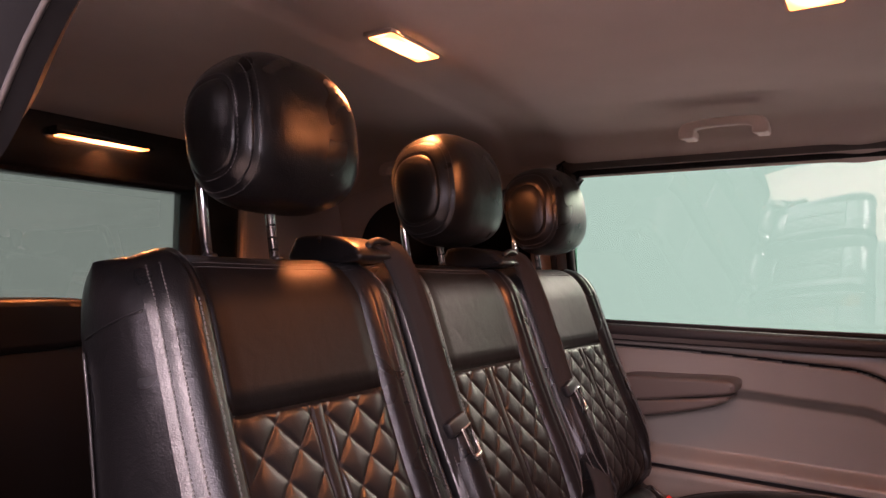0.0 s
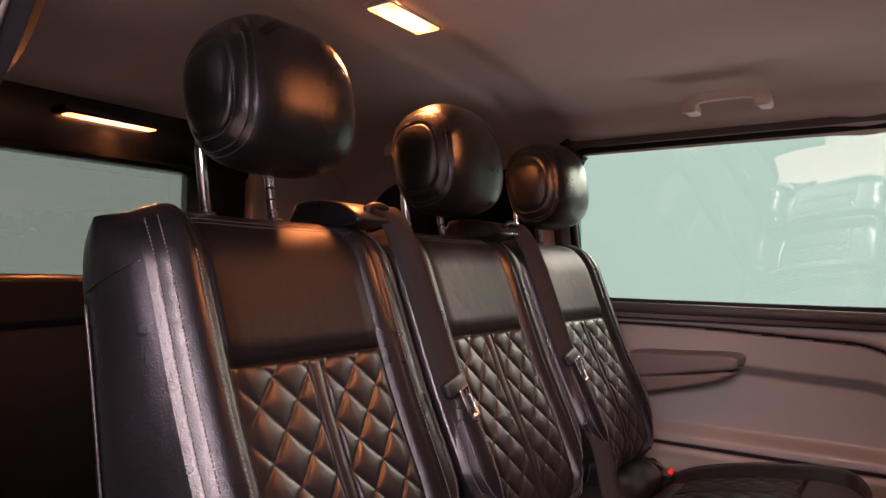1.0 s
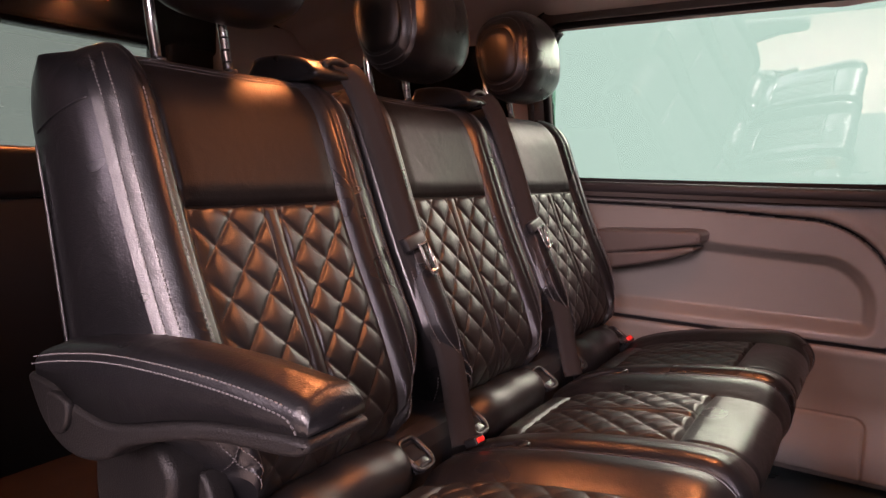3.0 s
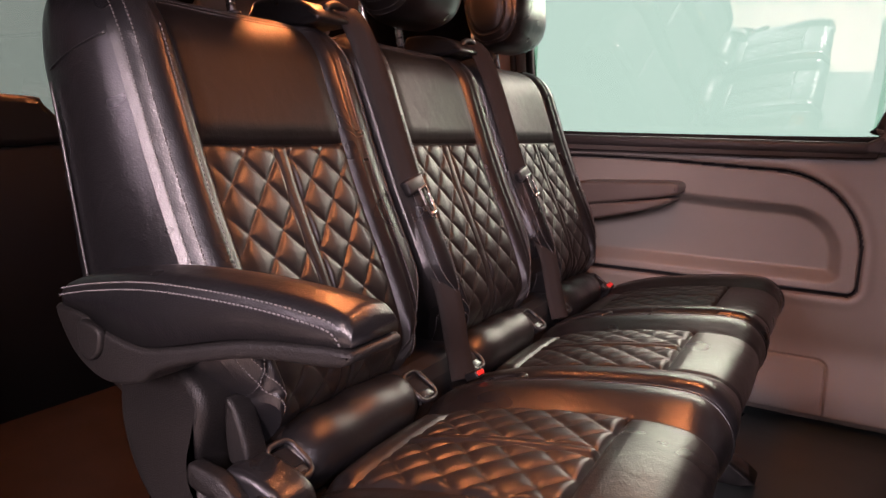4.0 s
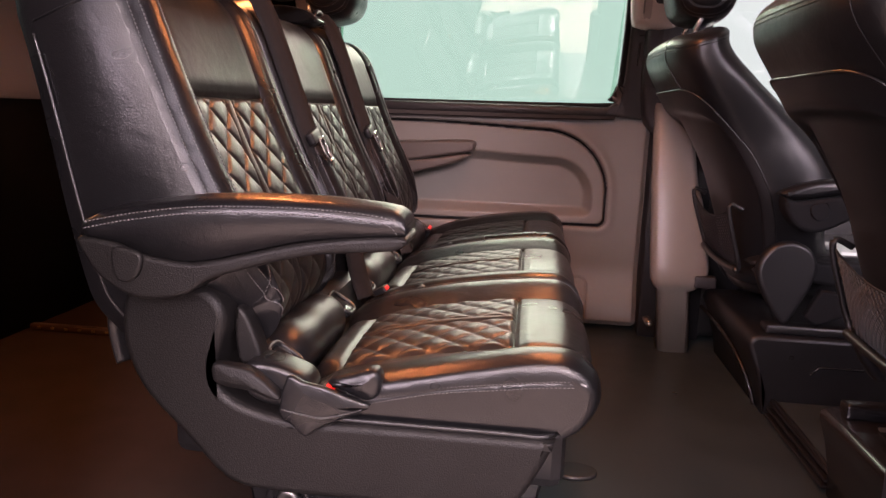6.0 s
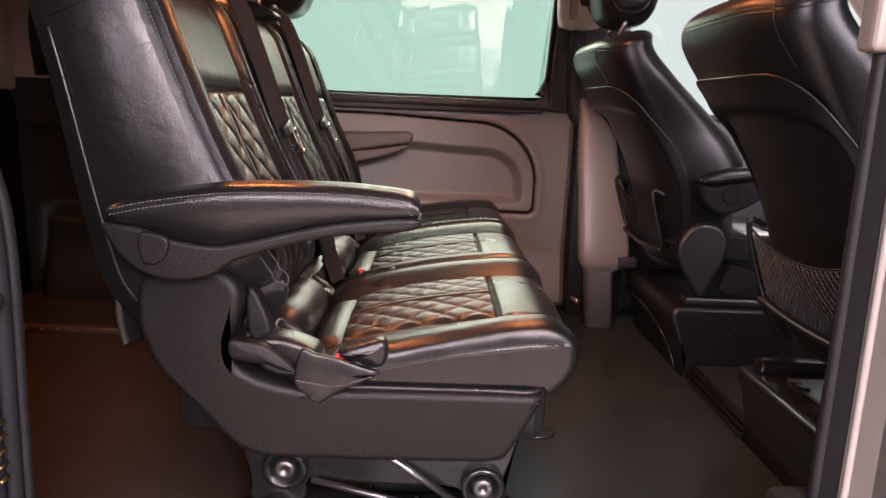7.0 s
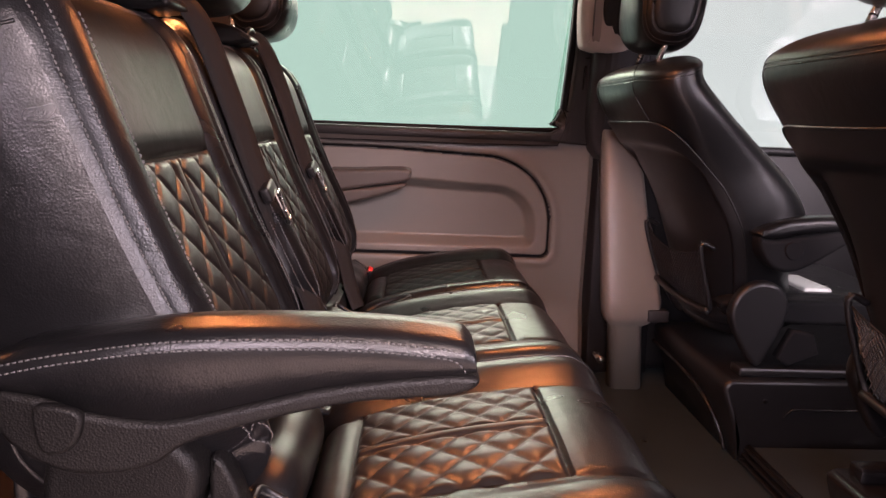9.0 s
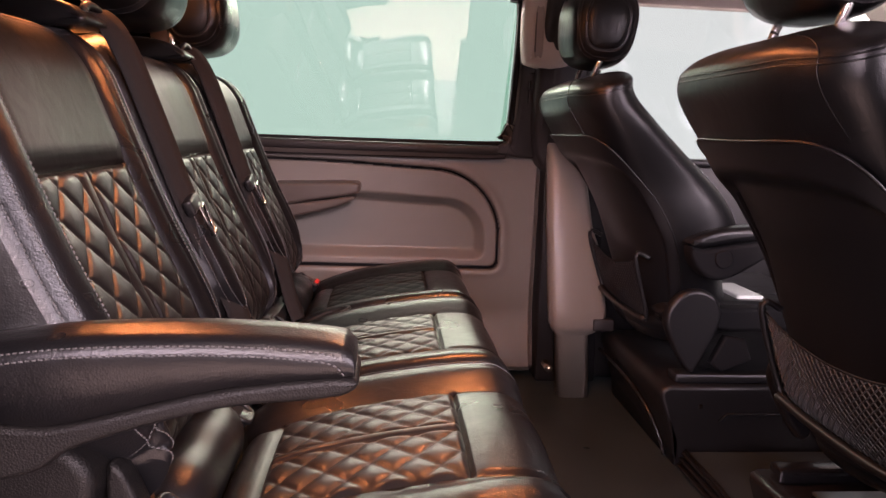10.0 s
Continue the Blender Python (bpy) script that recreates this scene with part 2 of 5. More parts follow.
def inset(loop, d):
    """A closed 2D loop moved inward by d."""
    k = len(loop)
    area = sum(loop[i][0] * loop[(i + 1) % k][1] - loop[(i + 1) % k][0] * loop[i][1] for i in range(k))
    s = 1 if area > 0 else -1
    out = []
    for i in range(k):
        t = np.array(loop[(i + 1) % k]) - np.array(loop[i - 1])
        ln = np.linalg.norm(t) or 1
        out.append(np.array(loop[i]) + s * d * np.array((-t[1], t[0])) / ln)
    return out


def slab(outline, y0, y1, r=0.01, n=6, smooth_n=6, bulge=0.0, axis="y"):
    """An outline in x-z (or y-z, x-y) given thickness, with rounded rims."""
    loop = curve_pts(outline, smooth_n, True) if smooth_n else [np.array(q, float) for q in outline]
    s = 1 if y1 > y0 else -1
    prof = [(r * (1 - math.sin(a)), r * (1 - math.cos(a))) for a in np.linspace(0, math.pi / 2, n)]
    levels = [(d, y0 + s * h) for d, h in prof] + [(d, y1 - s * h) for d, h in reversed(prof)]
    put3 = {"y": lambda q, h: (q[0], h, q[1]), "x": lambda q, h: (h, q[0], q[1]), "z": lambda q, h: (q[0], q[1], h)}[axis]
    rings = [[put3(q, h) for q in inset(loop, d)] for d, h in levels]
    mid = np.mean(loop, axis=0)
    extra0 = [[put3(mid + (np.array(q) - mid) * k, y0 - s * bulge * (1 - k * k)) for q in inset(loop, r)] for k in (0.35, 0.7)]
    extra1 = [[put3(mid + (np.array(q) - mid) * k, y1 + s * bulge * (1 - k * k)) for q in inset(loop, r)] for k in (0.7, 0.35)]
    v, f = loft((extra0 if bulge else []) + rings + (extra1 if bulge else []))
    bm = bmesh.new()
    vs = [bm.verts.new(q) for q in v]
    caps = [bm.faces.new([vs[i] for i in q]) for q in f][-2:]
    if not bulge:
        done = bmesh.ops.triangulate(bm, faces=caps, ngon_method="EAR_CLIP")
        for q in done["faces"]:
            q.tag = True
    return bm


def split(v, f, keys):
    """Faces sorted by key into meshes of their own."""
    out = {}
    for q, k in zip(f, keys):
        out.setdefault(k, []).append(q)
    res = {}
    for k, fs in out.items():
        idx = {}
        for q in fs:
            for i in q:
                idx.setdefault(i, len(idx))
        vv = [None] * len(idx)
        for i, j in idx.items():
            vv[j] = v[i]
        res[k] = (vv, [tuple(idx[i] for i in q) for q in fs])
    return res


def stitches(pos, step=0.0052, length=0.0036, half=0.0005, lift=0.0003):
    """Thread dashes along a dense list of (point, normal)."""
    v, f = [], []
    run, last = 0.0, None
    pts = [(Vector(tuple(map(float, p))), Vector(tuple(map(float, n))).normalized()) for p, n in pos]
    dist = [0.0]
    for a, b in zip(pts, pts[1:]):
        dist.append(dist[-1] + (b[0] - a[0]).length)

    def at(d):
        i = min(max(int(np.searchsorted(dist, d)) - 1, 0), len(pts) - 2)
        k = (d - dist[i]) / max(dist[i + 1] - dist[i], 1e-9)
        return pts[i][0].lerp(pts[i + 1][0], k), pts[i][1]
    d = 0.0
    while d + length < dist[-1]:
        a, na = at(d)
        b, nb = at(d + length)
        t = (b - a).normalized()
        s = t.cross(na).normalized() * half
        k = len(v)
        m = (a + b) / 2 + na * (lift + half)
        v += [a - s, a + s, b + s, b - s, m - s * 0.8 - t * length * 0.25, m + s * 0.8 - t * length * 0.25, m + s * 0.8 + t * length * 0.25, m - s * 0.8 + t * length * 0.25]
        f += [(k + 4, k + 5, k + 6, k + 7), (k, k + 1, k + 5, k + 4), (k + 1, k + 2, k + 6, k + 5), (k + 2, k + 3, k + 7, k + 6), (k + 3, k, k + 4, k + 7)]
        d += step
    return v, f


def sst(a, b, x):
    t = min(1, max(0, (x - a) / (b - a)))
    return t * t * (3 - 2 * t)


def groove(x, at, half, depth):
    t = abs(x - at) / half
    return -depth * (1 - t * t) ** 2 if t < 1 else 0.0


def quilt(a, b, pa, pb, amp, centre=0.0):
    """Padded diamonds: pa, pb are a diamond's width and height."""
    u, w = (a / pa + b / pb), (a / pa - b / pb)
    du, dw = abs(u - round(u)), abs(w - round(w))
    d = min(du, dw) * pa * pb / math.hypot(pa, pb)
    return amp * (0.52 * (1 - math.exp(-d / 0.0021)) + 0.48 * (math.sin(math.pi * du) * math.sin(math.pi * dw)) ** 0.8)


# ---------------------------------------------------------------- the van's shell
WALL = 2.25          # inner face of the far side at the belt line
CEIL = 1.42


def wall_y(z):
    """Inner face of the far side: upright below, leaning in above the belt."""
    return WALL - 0.06 * sst(0.25, 0.0, z) - max(0, z - 0.83) * 0.28


# floors
solo("floor", rbox(-0.30, 1.6, 0.2, 2.4, -0.06, 0.0, 0.004), CARPET, "black rubber passenger floor, slightly scuffed", "floor", "structure", False)
solo("floor_luggage", rbox(-2.0, -0.302, 0.2, 2.4, -0.06, 0.004, 0.004), BROWN_CARPET, "dark brown carpeted luggage floor behind the bench", "floor", "structure", False)


# far side panel, with its raised moulding, pocket and hatch
def rounded(x, z, x0, x1, z0, z1, r):
    """Signed distance to a rounded rectangle."""
    dx = max(x0 + r - x, x - (x1 - r))
    dz = max(z0 + r - z, z - (z1 - r))
    return math.hypot(max(dx, 0), max(dz, 0)) + min(max(dx, dz), 0) - r


def arch(x, z, lift):
    """Signed distance to the door panel's swept outline: a flat bottom, a steep front, a long falling top."""
    top = 0.752 - lift - 0.02 * sst(-0.5, 0.1, x)
    r = 0.235 - lift * 0.9
    x1, z0 = 0.205 - lift * 0.52, 0.385 + lift * 0.35
    if x > x1 - r and z > top - r:
        return math.hypot(x - (x1 - r), z - (top - r)) - r
    if x > x1 - 0.03 and z < z0 + 0.03:
        return math.hypot(x - (x1 - 0.03), z - (z0 + 0.03)) - 0.03
    return max(x - x1, z - top, z0 - z)


def panel_fn(x, z):
    y = wall_y(z)
    a, b = arch(x, z, 0.0), arch(x, z, 0.105)
    y += 0.014 * sst(0.006, -0.006, a) + 0.038 * sst(0.012, -0.030, b)
    y += -groove(a, 0.0, 0.0075, 0.026) - 0.004 * math.exp(-((a - 0.02) / 0.015) ** 2)
    h = rounded(x, z, -0.6, 0.155, 0.0, 0.19, 0.03)
    y += -groove(h, 0.0, 0.004, 0.005)
    y += 0.02 * sst(0.325, 0.345, x) + 0.015 * sst(0.04, 0.02, z)
    return (x, y, z)


panel = thing("side_panel", (-0.3, WALL, 0.02), "dark grey moulded plastic panel with a swept pocket below the window", "panel")
v, f = grid(np.linspace(-0.95, 0.345, 360), np.linspace(0.02, 0.79, 240), panel_fn)
# The groove floor is black, which puts its shade into the colour.
got = split(v, f, ["gap" if abs(arch((v[q[0]][0] + v[q[2]][0]) / 2, (v[q[0]][2] + v[q[2]][2]) / 2, 0.0)) < 0.0042 else "skin" for q in f])
part("moulding", got["skin"], TRIM, panel)
part("joint", got["gap"], RUBBER, panel, "dark groove round the swept insert, its shade in the colour")
part("sill_cap", rbox(-0.95, 0.19, WALL - 0.03, WALL + 0.045, 0.788, 0.822, 0.012, 3), TRIM_DARK, panel, "dark window sill cap")
part("corner_cap", slab([(0.15, 0.80), (0.2, 0.79), (0.34, 0.785), (0.345, 0.83), (0.29, 0.87), (0.235, 0.9), (0.225, 0.85), (0.19, 0.825)], WALL - 0.028, WALL + 0.04, 0.01), TRIM_DARK, panel)
part("backing", rbox(-0.95, 0.42, WALL + 0.055, WALL + 0.12, 0.0, 0.80, 0.003), TRIM_DARK, panel)
arm_rail = thing("wall_armrest", (-0.45, WALL - 0.05, 0.6), "dark leather-topped armrest fixed to the side panel", "armrest")
part("pad", slab([(-0.62, 0.668), (-0.45, 0.682), (-0.33, 0.688), (-0.292, 0.684), (-0.284, 0.668), (-0.30, 0.648), (-0.40, 0.630), (-0.62, 0.600)], WALL - 0.115, WALL + 0.01, 0.012), ARM_GREY, arm_rail)
part("bracket", slab([(-0.62, 0.595), (-0.42, 0.622), (-0.318, 0.640), (-0.305, 0.628), (-0.40, 0.592), (-0.62, 0.545)], WALL - 0.105, WALL + 0.01, 0.01), ARM_GREY, arm_rail)

# far window: pane, black frame and header
far_window = thing("window_1", (-0.3, WALL, 0.82), "wide green-tinted fixed side window with a black rubber frame", "window", kind="structure")
WIN = [(-0.80, 0.845), (-0.80, 1.19), (-0.788, 1.25), (-0.75, 1.284), (-0.68, 1.295), (0.10, 1.295), (0.19, 1.285), (0.215, 1.25), (0.218, 0.95), (0.21, 0.885), (0.185, 0.85), (0.13, 0.835), (-0.77, 0.832)]


def lean(bm_or, dy):
    """Lays an upright outline against the leaning side."""
    for q in bm_or.verts:
        q.co.y = wall_y(q.co.z) + dy + (q.co.y - WALL)
    return bm_or


def ring_slab(outer, inner, y0, y1, n=0):
    k = len(outer)
    v = [(*[o[0]], y, o[1]) for y in (y0, y1) for o in outer] + [(i[0], y, i[1]) for y in (y0, y1) for i in inner]
    f = []
    for i in range(k):
        j = (i + 1) % k
        f += [(i, j, 2 * k + j, 2 * k + i), (k + j, k + i, 3 * k + i, 3 * k + j), (i, k + i, k + j, j), (2 * k + i, 2 * k + j, 3 * k + j, 3 * k + i)]
    bm = bmesh.new()
    vs = [bm.verts.new(q) for q in v]
    for q in f:
        bm.faces.new([vs[i] for i in q])
    return bm


win_loop = [tuple(q) for q in curve_pts(WIN, 4, True)]
big_loop = [tuple(q) for q in inset(win_loop, -0.056)]
lip_loop = [tuple(q) for q in inset(win_loop, -0.060)]
mid_loop = [tuple(q) for q in inset(win_loop, -0.016)]
part("seal", lean(ring_slab(mid_loop, win_loop, WALL + 0.004, WALL + 0.05), 0.0), RUBBER, far_window)
part("frame", lean(ring_slab(big_loop, mid_loop, WALL - 0.022, WALL + 0.05), 0.0), WINDOW_TRIM, far_window)
part("frame_lip", lean(ring_slab(lip_loop, big_loop, WALL - 0.026, WALL + 0.05), 0.0), RUBBER, far_window, "black outer lip of the frame")
pane = part("pane", lean(slab(WIN, WALL + 0.036, WALL + 0.041, 0.001, 2, 4), 0.0), SIDE_GLASS, far_window)
pane.visible_shadow = False

# rear quarter: black window, trim round it, pillars
quarter = thing("side_panel", (-1.4, WALL, 0.0), "dark luggage-bay side trim with a blacked-out quarter window", "panel")
v, f = grid(np.linspace(-1.95, -0.95, 60), np.linspace(0.0, 0.83, 50), lambda x, z: (x, wall_y(z) - 0.10 * sst(0.36, 0.30, z) * sst(-1.75, -1.65, x) * sst(-0.98, -1.05, x) - 0.012 * math.exp(-((z - 0.66) / 0.012) ** 2), z))
part("lower_trim", (v, f), LUGGAGE_TRIM, quarter)
QW = [(-1.72, 0.86), (-1.70, 1.05), (-1.62, 1.18), (-1.48, 1.245), (-1.2, 1.262), (-0.98, 1.262), (-0.955, 1.23), (-0.955, 0.88), (-0.98, 0.85), (-1.65, 0.84)]
v, f = grid(np.linspace(-1.95, -0.838, 60), np.linspace(0.83, 1.345, 40), lambda x, z: (x, wall_y(z) + 0.004, z))
part("upper_trim", (v, f), BEIGE, quarter, "beige trim round the quarter window")
part("quarter_pane", lean(slab(QW, WALL - 0.006, WALL + 0.002, 0.002, 2, 5), 0.0), BLACK_GLASS, quarter, "black opaque quarter window")
part("pillar_edge", lean(rbox(-0.86, -0.842, WALL - 0.03, WALL + 0.05, 0.82, 1.30, 0.006), 0.0), TRIM_DARK, quarter)
part("pocket", rbox(-1.55, -1.46, WALL - 0.045, WALL - 0.005, 0.20, 0.30, 0.006), TRIM_DARK, quarter)

# far B-pillar
pillar = thing("b_pillar", (0.4, WALL, 0.0), "dark grey pillar trim with a beige belt-height cover above", "pillar")
# Black strip stands in for the shade in the gap behind the reel cover.
part("gap_shade_strip", lean(rbox(0.346, 0.56, WALL - 0.04, WALL + 0.08, 0.0, 0.83, 0.006), 0.0), RUBBER, pillar)
part("upper_trim", lean(slab([(0.225, 0.80), (0.345, 0.80), (0.385, 0.9), (0.37, 1.35), (0.245, 1.35), (0.235, 0.95)], WALL - 0.03, WALL + 0.06, 0.015), 0.0), TRIM_DARK, pillar)
for zz in (0.955, 1.06):
    part("joint", lean(rbox(0.262, 0.30, WALL - 0.036, WALL - 0.02, zz, zz + 0.004, 0.0015), 0.0), BLACK_METAL, pillar)
part("belt_slot", lean(rbox(0.262, 0.272, WALL - 0.036, WALL - 0.02, 0.90, 1.04, 0.003), 0.0), BLACK_METAL, pillar)
part("height_cover", slab([(0.225, 1.115), (0.255, 1.080), (0.36, 1.075), (0.42, 1.12), (0.42, 1.28), (0.39, 1.33), (0.26, 1.33), (0.222, 1.28)], WALL - 0.19, WALL - 0.10, 0.024), HANDLE, pillar, "beige belt-height cover")
part("height_slot", slab([(0.256, 1.115), (0.268, 1.108), (0.281, 1.115), (0.281, 1.245), (0.268, 1.255), (0.256, 1.245)], WALL - 0.192, WALL - 0.185, 0.002), BEIGE, pillar)
part("slot_edge", tube([(0.257, WALL - 0.192, 1.12), (0.257, WALL - 0.192, 1.24)], 0.0025, 6), TRIM, pillar)
part("upper_cover", lean(slab([(0.30, 0.80), (0.46, 0.80), (0.47, 1.36), (0.30, 1.36)], WALL - 0.10, WALL + 0.05, 0.02), 0.0), TRIM_DARK, pillar)


def reel_ring(z, x0, x1, y0, y1, r=0.02):
    pts = [(x0, y1), (x0, y0 + r), (x0 + r * 0.4, y0 + r * 0.3), (x0 + r, y0), (x1 - r, y0), (x1 - r * 0.4, y0 + r * 0.3), (x1, y0 + r), (x1, y1)]
    return [(a, b, z) for a, b in pts]


part("reel_cover", loft([reel_ring(z, *q) for z, q in ((0.0, (0.392, 0.50, 2.0, 2.05)), (0.212, (0.380, 0.487, 2.01, 2.06)), (0.222, (0.368, 0.502, 2.0, 2.06)), (0.25, (0.354, 0.535, 1.99, 2.05)), (0.30, (0.350, 0.54, 2.0, 2.06)), (0.52, (0.340, 0.505, 2.04, 2.09)), (0.56, (0.337, 0.49, 2.05, 2.1)), (0.80, (0.334, 0.455, 2.10, 2.15)), (0.84, (0.332, 0.455, 2.12, 2.17)))]), PILLAR_TRIM, pillar, "stepped pinkish-grey belt-reel cover")
part("latch", rbox(0.49, 0.56, 1.985, 2.03, 0.235, 0.275, 0.006), TRIM_DARK, pillar)
bolt = part("anchor_bolt", loft([[(0.365 + 0.014 * math.cos(a) * k, y, 0.085 + 0.014 * math.sin(a) * k) for a in np.linspace(0, 2 * math.pi, 13)[:-1]] for y, k in ((2.10, 1.0), (2.045, 1.0), (2.04, 0.8), (2.036, 0.4))]), CHROME, pillar, "shiny belt anchor bolt")

# front door and its window on the far side
door = thing("door_1", (0.9, WALL, 0.0), "dark front door with a clear window, far side", "door", kind="structure")
part("door_panel", rbox(0.42, 1.7, WALL - 0.06, WALL + 0.06, 0.0, 0.79, 0.02, 3), SHELL_BLACK, door)
part("door_cap", rbox(0.42, 1.7, WALL - 0.08, WALL + 0.06, 0.775, 0.80, 0.01, 3), DARK_PLASTIC, door)
part("door_header", rbox(0.42, 1.9, WALL - 0.17, WALL - 0.10, 1.34, 1.44, 0.02), BEIGE, door)
fp = part("pane", lean(rbox(0.44, 1.45, WALL + 0.02, WALL + 0.025, 0.80, 1.36, 0.001), 0.0), CLEAR_GLASS, door)
fp.visible_shadow = False
part("a_pillar", tube([(1.72, WALL, 0.80), (1.40, WALL - 0.1, 1.15), (1.15, WALL - 0.16, 1.38)], 0.035, 10), BEIGE, door)
dash = thing("dashboard", (1.75, 1.3, 0.0), "dark moulded dashboard below the windscreen", "dashboard")
part("dash_body", slab([(1.55, 0.0), (1.55, 0.62), (1.62, 0.74), (1.8, 0.80), (2.1, 0.80), (2.1, 0.0)], 0.3, 2.2, 0.03, 4, 3), DARK_PLASTIC, dash)
shield = thing("window_2", (1.7, 1.3, 0.8), "wide raked windscreen", "window", kind="structure")
sp = part("pane", ([(2.08, 0.3, 0.8), (2.08, 2.3, 0.8), (1.2, 2.2, 1.44), (1.2, 0.4, 1.44), (2.09, 0.3, 0.8), (2.09, 2.3, 0.8), (1.21, 2.2, 1.445), (1.21, 0.4, 1.445)], [(0, 1, 2, 3), (4, 7, 6, 5), (0, 4, 5, 1), (1, 5, 6, 2), (2, 6, 7, 3), (3, 7, 4, 0)]), CLEAR_GLASS, shield, smooth=False)
sp.visible_shadow = False


# ceiling: fabric headliner, drawn down at both sides, with a cross step behind the lamp
def ceil_fn(x, y):
    e = max(0.0, abs(y - 1.27) - 0.45) / 0.42
    z = CEIL - 0.095 * e ** 3 - (0.028 * sst(0.66, 0.78, e) if y > 1.27 else 0.0)
    xs = x + 0.10 * (y - 1.2)
    z += 0.018 * sst(-0.66, -0.74, xs) - 0.014 * sst(-0.86, -0.885, xs) - 0.045 * sst(-1.45, -1.85, x)
    z -= 0.006 * math.exp(-((x - 0.02) / 0.05) ** 2)
    return (x, y, z)


cv, cf = grid(np.linspace(-1.86, 1.25, 180), np.linspace(0.34, 2.15, 90), ceil_fn)
solo("ceiling", (cv, cf), HEADLINER, "taupe fabric headliner with a moulded cross step", "ceiling", "structure")
solo("roof", rbox(-2.0, 1.3, 0.25, 2.3, 1.47, 1.52, 0.01), PAINT, "metal roof skin above the headliner", "roof", "structure", False)


# grab handles on the headliner's edge
def grab_handle(x0, x1, y, z, name_label):
    h = thing("grab_handle", ((x0 + x1) / 2, y, z), name_label, "handle", "grab handles")
    mid = (x0 + x1) / 2
    outline = [(x0, z - 0.030), (x0 - 0.001, z - 0.008), (x0 + 0.012, z + 0.008), (x0 + 0.05, z + 0.014), (mid, z + 0.016), (x1 - 0.05, z + 0.014), (x1 - 0.012, z + 0.008), (x1 + 0.001, z - 0.008), (x1, z - 0.030), (x1 - 0.018, z - 0.033), (x1 - 0.035, z - 0.030), (x1 - 0.038, z - 0.014), (x1 - 0.055, z - 0.008), (mid, z - 0.006), (x0 + 0.055, z - 0.008), (x0 + 0.038, z - 0.014), (x0 + 0.035, z - 0.030), (x0 + 0.018, z - 0.033)]
    part("grip", slab(outline, y - 0.040, y - 0.016, 0.006, 5, 3), HANDLE, h)
    for xx in (x0 + 0.018, x1 - 0.018):
        part("foot", rbox(xx - 0.016, xx + 0.016, y - 0.020, y + 0.04, z - 0.029, z - 0.004, 0.006), HANDLE, h)
    return h


grab_handle(-0.385, -0.172, 1.945, 1.371, "beige plastic grab handle on the headliner above the side window")
grab_handle(-1.42, -1.24, 1.985, 1.345, "beige plastic grab handle at the luggage bay")


# ceiling lamps: a frame, a glowing lens, a lamp just below
def ceiling_lamp(cx, cy, cz, lx, ly, watts, along, label, aim, rim=HEADLINER):
    t = thing("ceiling_lamp", (cx, cy, cz), label, "lamp", "warm ceiling lamps")
    m = Matrix.Translation((cx, cy, cz)) @ Matrix.Rotation(along, 4, "Z")
    part("bezel", rbox(-lx * 1.18, lx * 1.18, -ly * 1.10, ly * 1.10, -0.0035, 0.02, 0.003, 2, m), rim, t)
    part("lens", rbox(-lx, lx, -ly, ly, -0.007, 0.008, 0.005, 3, m), LAMP_GLOW, t, "glowing warm lens")
    lamp = area_lamp("warm_light", (cx, cy, cz - 0.018), aim, lx * 2, watts, WARM, ly * 2, 150)
    return t


ceiling_lamp(-0.748, 1.183, CEIL + 0.013, 0.030, 0.084, 6, 0.0, "slim glowing warm interior lamp set in the headliner", (-0.55, 1.0, 0.4))
ceiling_lamp(-0.022, 1.225, CEIL - 0.004, 0.04, 0.08, 5, 0.0, "glowing warm interior lamp in the middle of the headliner", (-0.15, 1.2, 0.3))
ceiling_lamp(-1.78, 1.155, 1.325, 0.022, 0.13, 5, 0.0, "long glowing warm lamp above the tailgate window", (-1.4, 1.155, 0.4), BLACK_METAL)

# bench rail running on into the luggage bay
rail = thing("floor_rail", (-1.25, 1.725, 0.0), "narrow riveted metal rail on the luggage floor", "rail")
part("strip", rbox(-1.75, -0.62, 1.712, 1.738, 0.004, 0.026, 0.004), RAIL_METAL, rail)
for k in range(22):
    part("stud", rbox(-1.72 + 0.05 * k, -1.708 + 0.05 * k, 1.709, 1.713, 0.012, 0.020, 0.001, 1), BRASS, rail)

# tailgate
gate = thing("tailgate", (-1.85, 1.25, 0.0), "black-trimmed tailgate with a dark tinted rear window", "door")
part("lower_panel", slab([(-1.93, 0.0), (-1.93, 0.795), (-1.80, 0.795), (-1.775, 0.74), (-1.77, 0.0)], 0.32, 2.2, 0.02, 4, 0), LUGGAGE_TRIM, gate)
part("motor_cover", slab([(0.62, 0.76), (0.66, 0.87), (0.70, 0.885), (1.06, 0.885), (1.12, 0.865), (1.16, 0.76)], -1.86, -1.755, 0.02, 4, 4, axis="x"), DARK_PLASTIC, gate, "raised dark wiper-motor cover")
part("header", rbox(-1.92, -1.80, 0.30, 2.2, 1.215, 1.48, 0.02, 3), BLACK_METAL, gate)
part("post", rbox(-1.92, -1.80, 1.475, 1.665, 0.78, 1.24, 0.02, 3), BLACK_METAL, gate)
part("post", rbox(-1.92, -1.80, 0.28, 0.44, 0.78, 1.24, 0.02, 3), BLACK_METAL, gate)
part("side_trim", rbox(-1.9, -1.78, 1.667, 2.22, 0.78, 1.36, 0.02, 3), BEIGE, gate, "beige tailgate pillar trim")
rp = part("pane", rbox(-1.875, -1.87, 0.42, 1.5, 0.78, 1.24, 0.001), REAR_GLASS, gate)
rp.visible_shadow = False

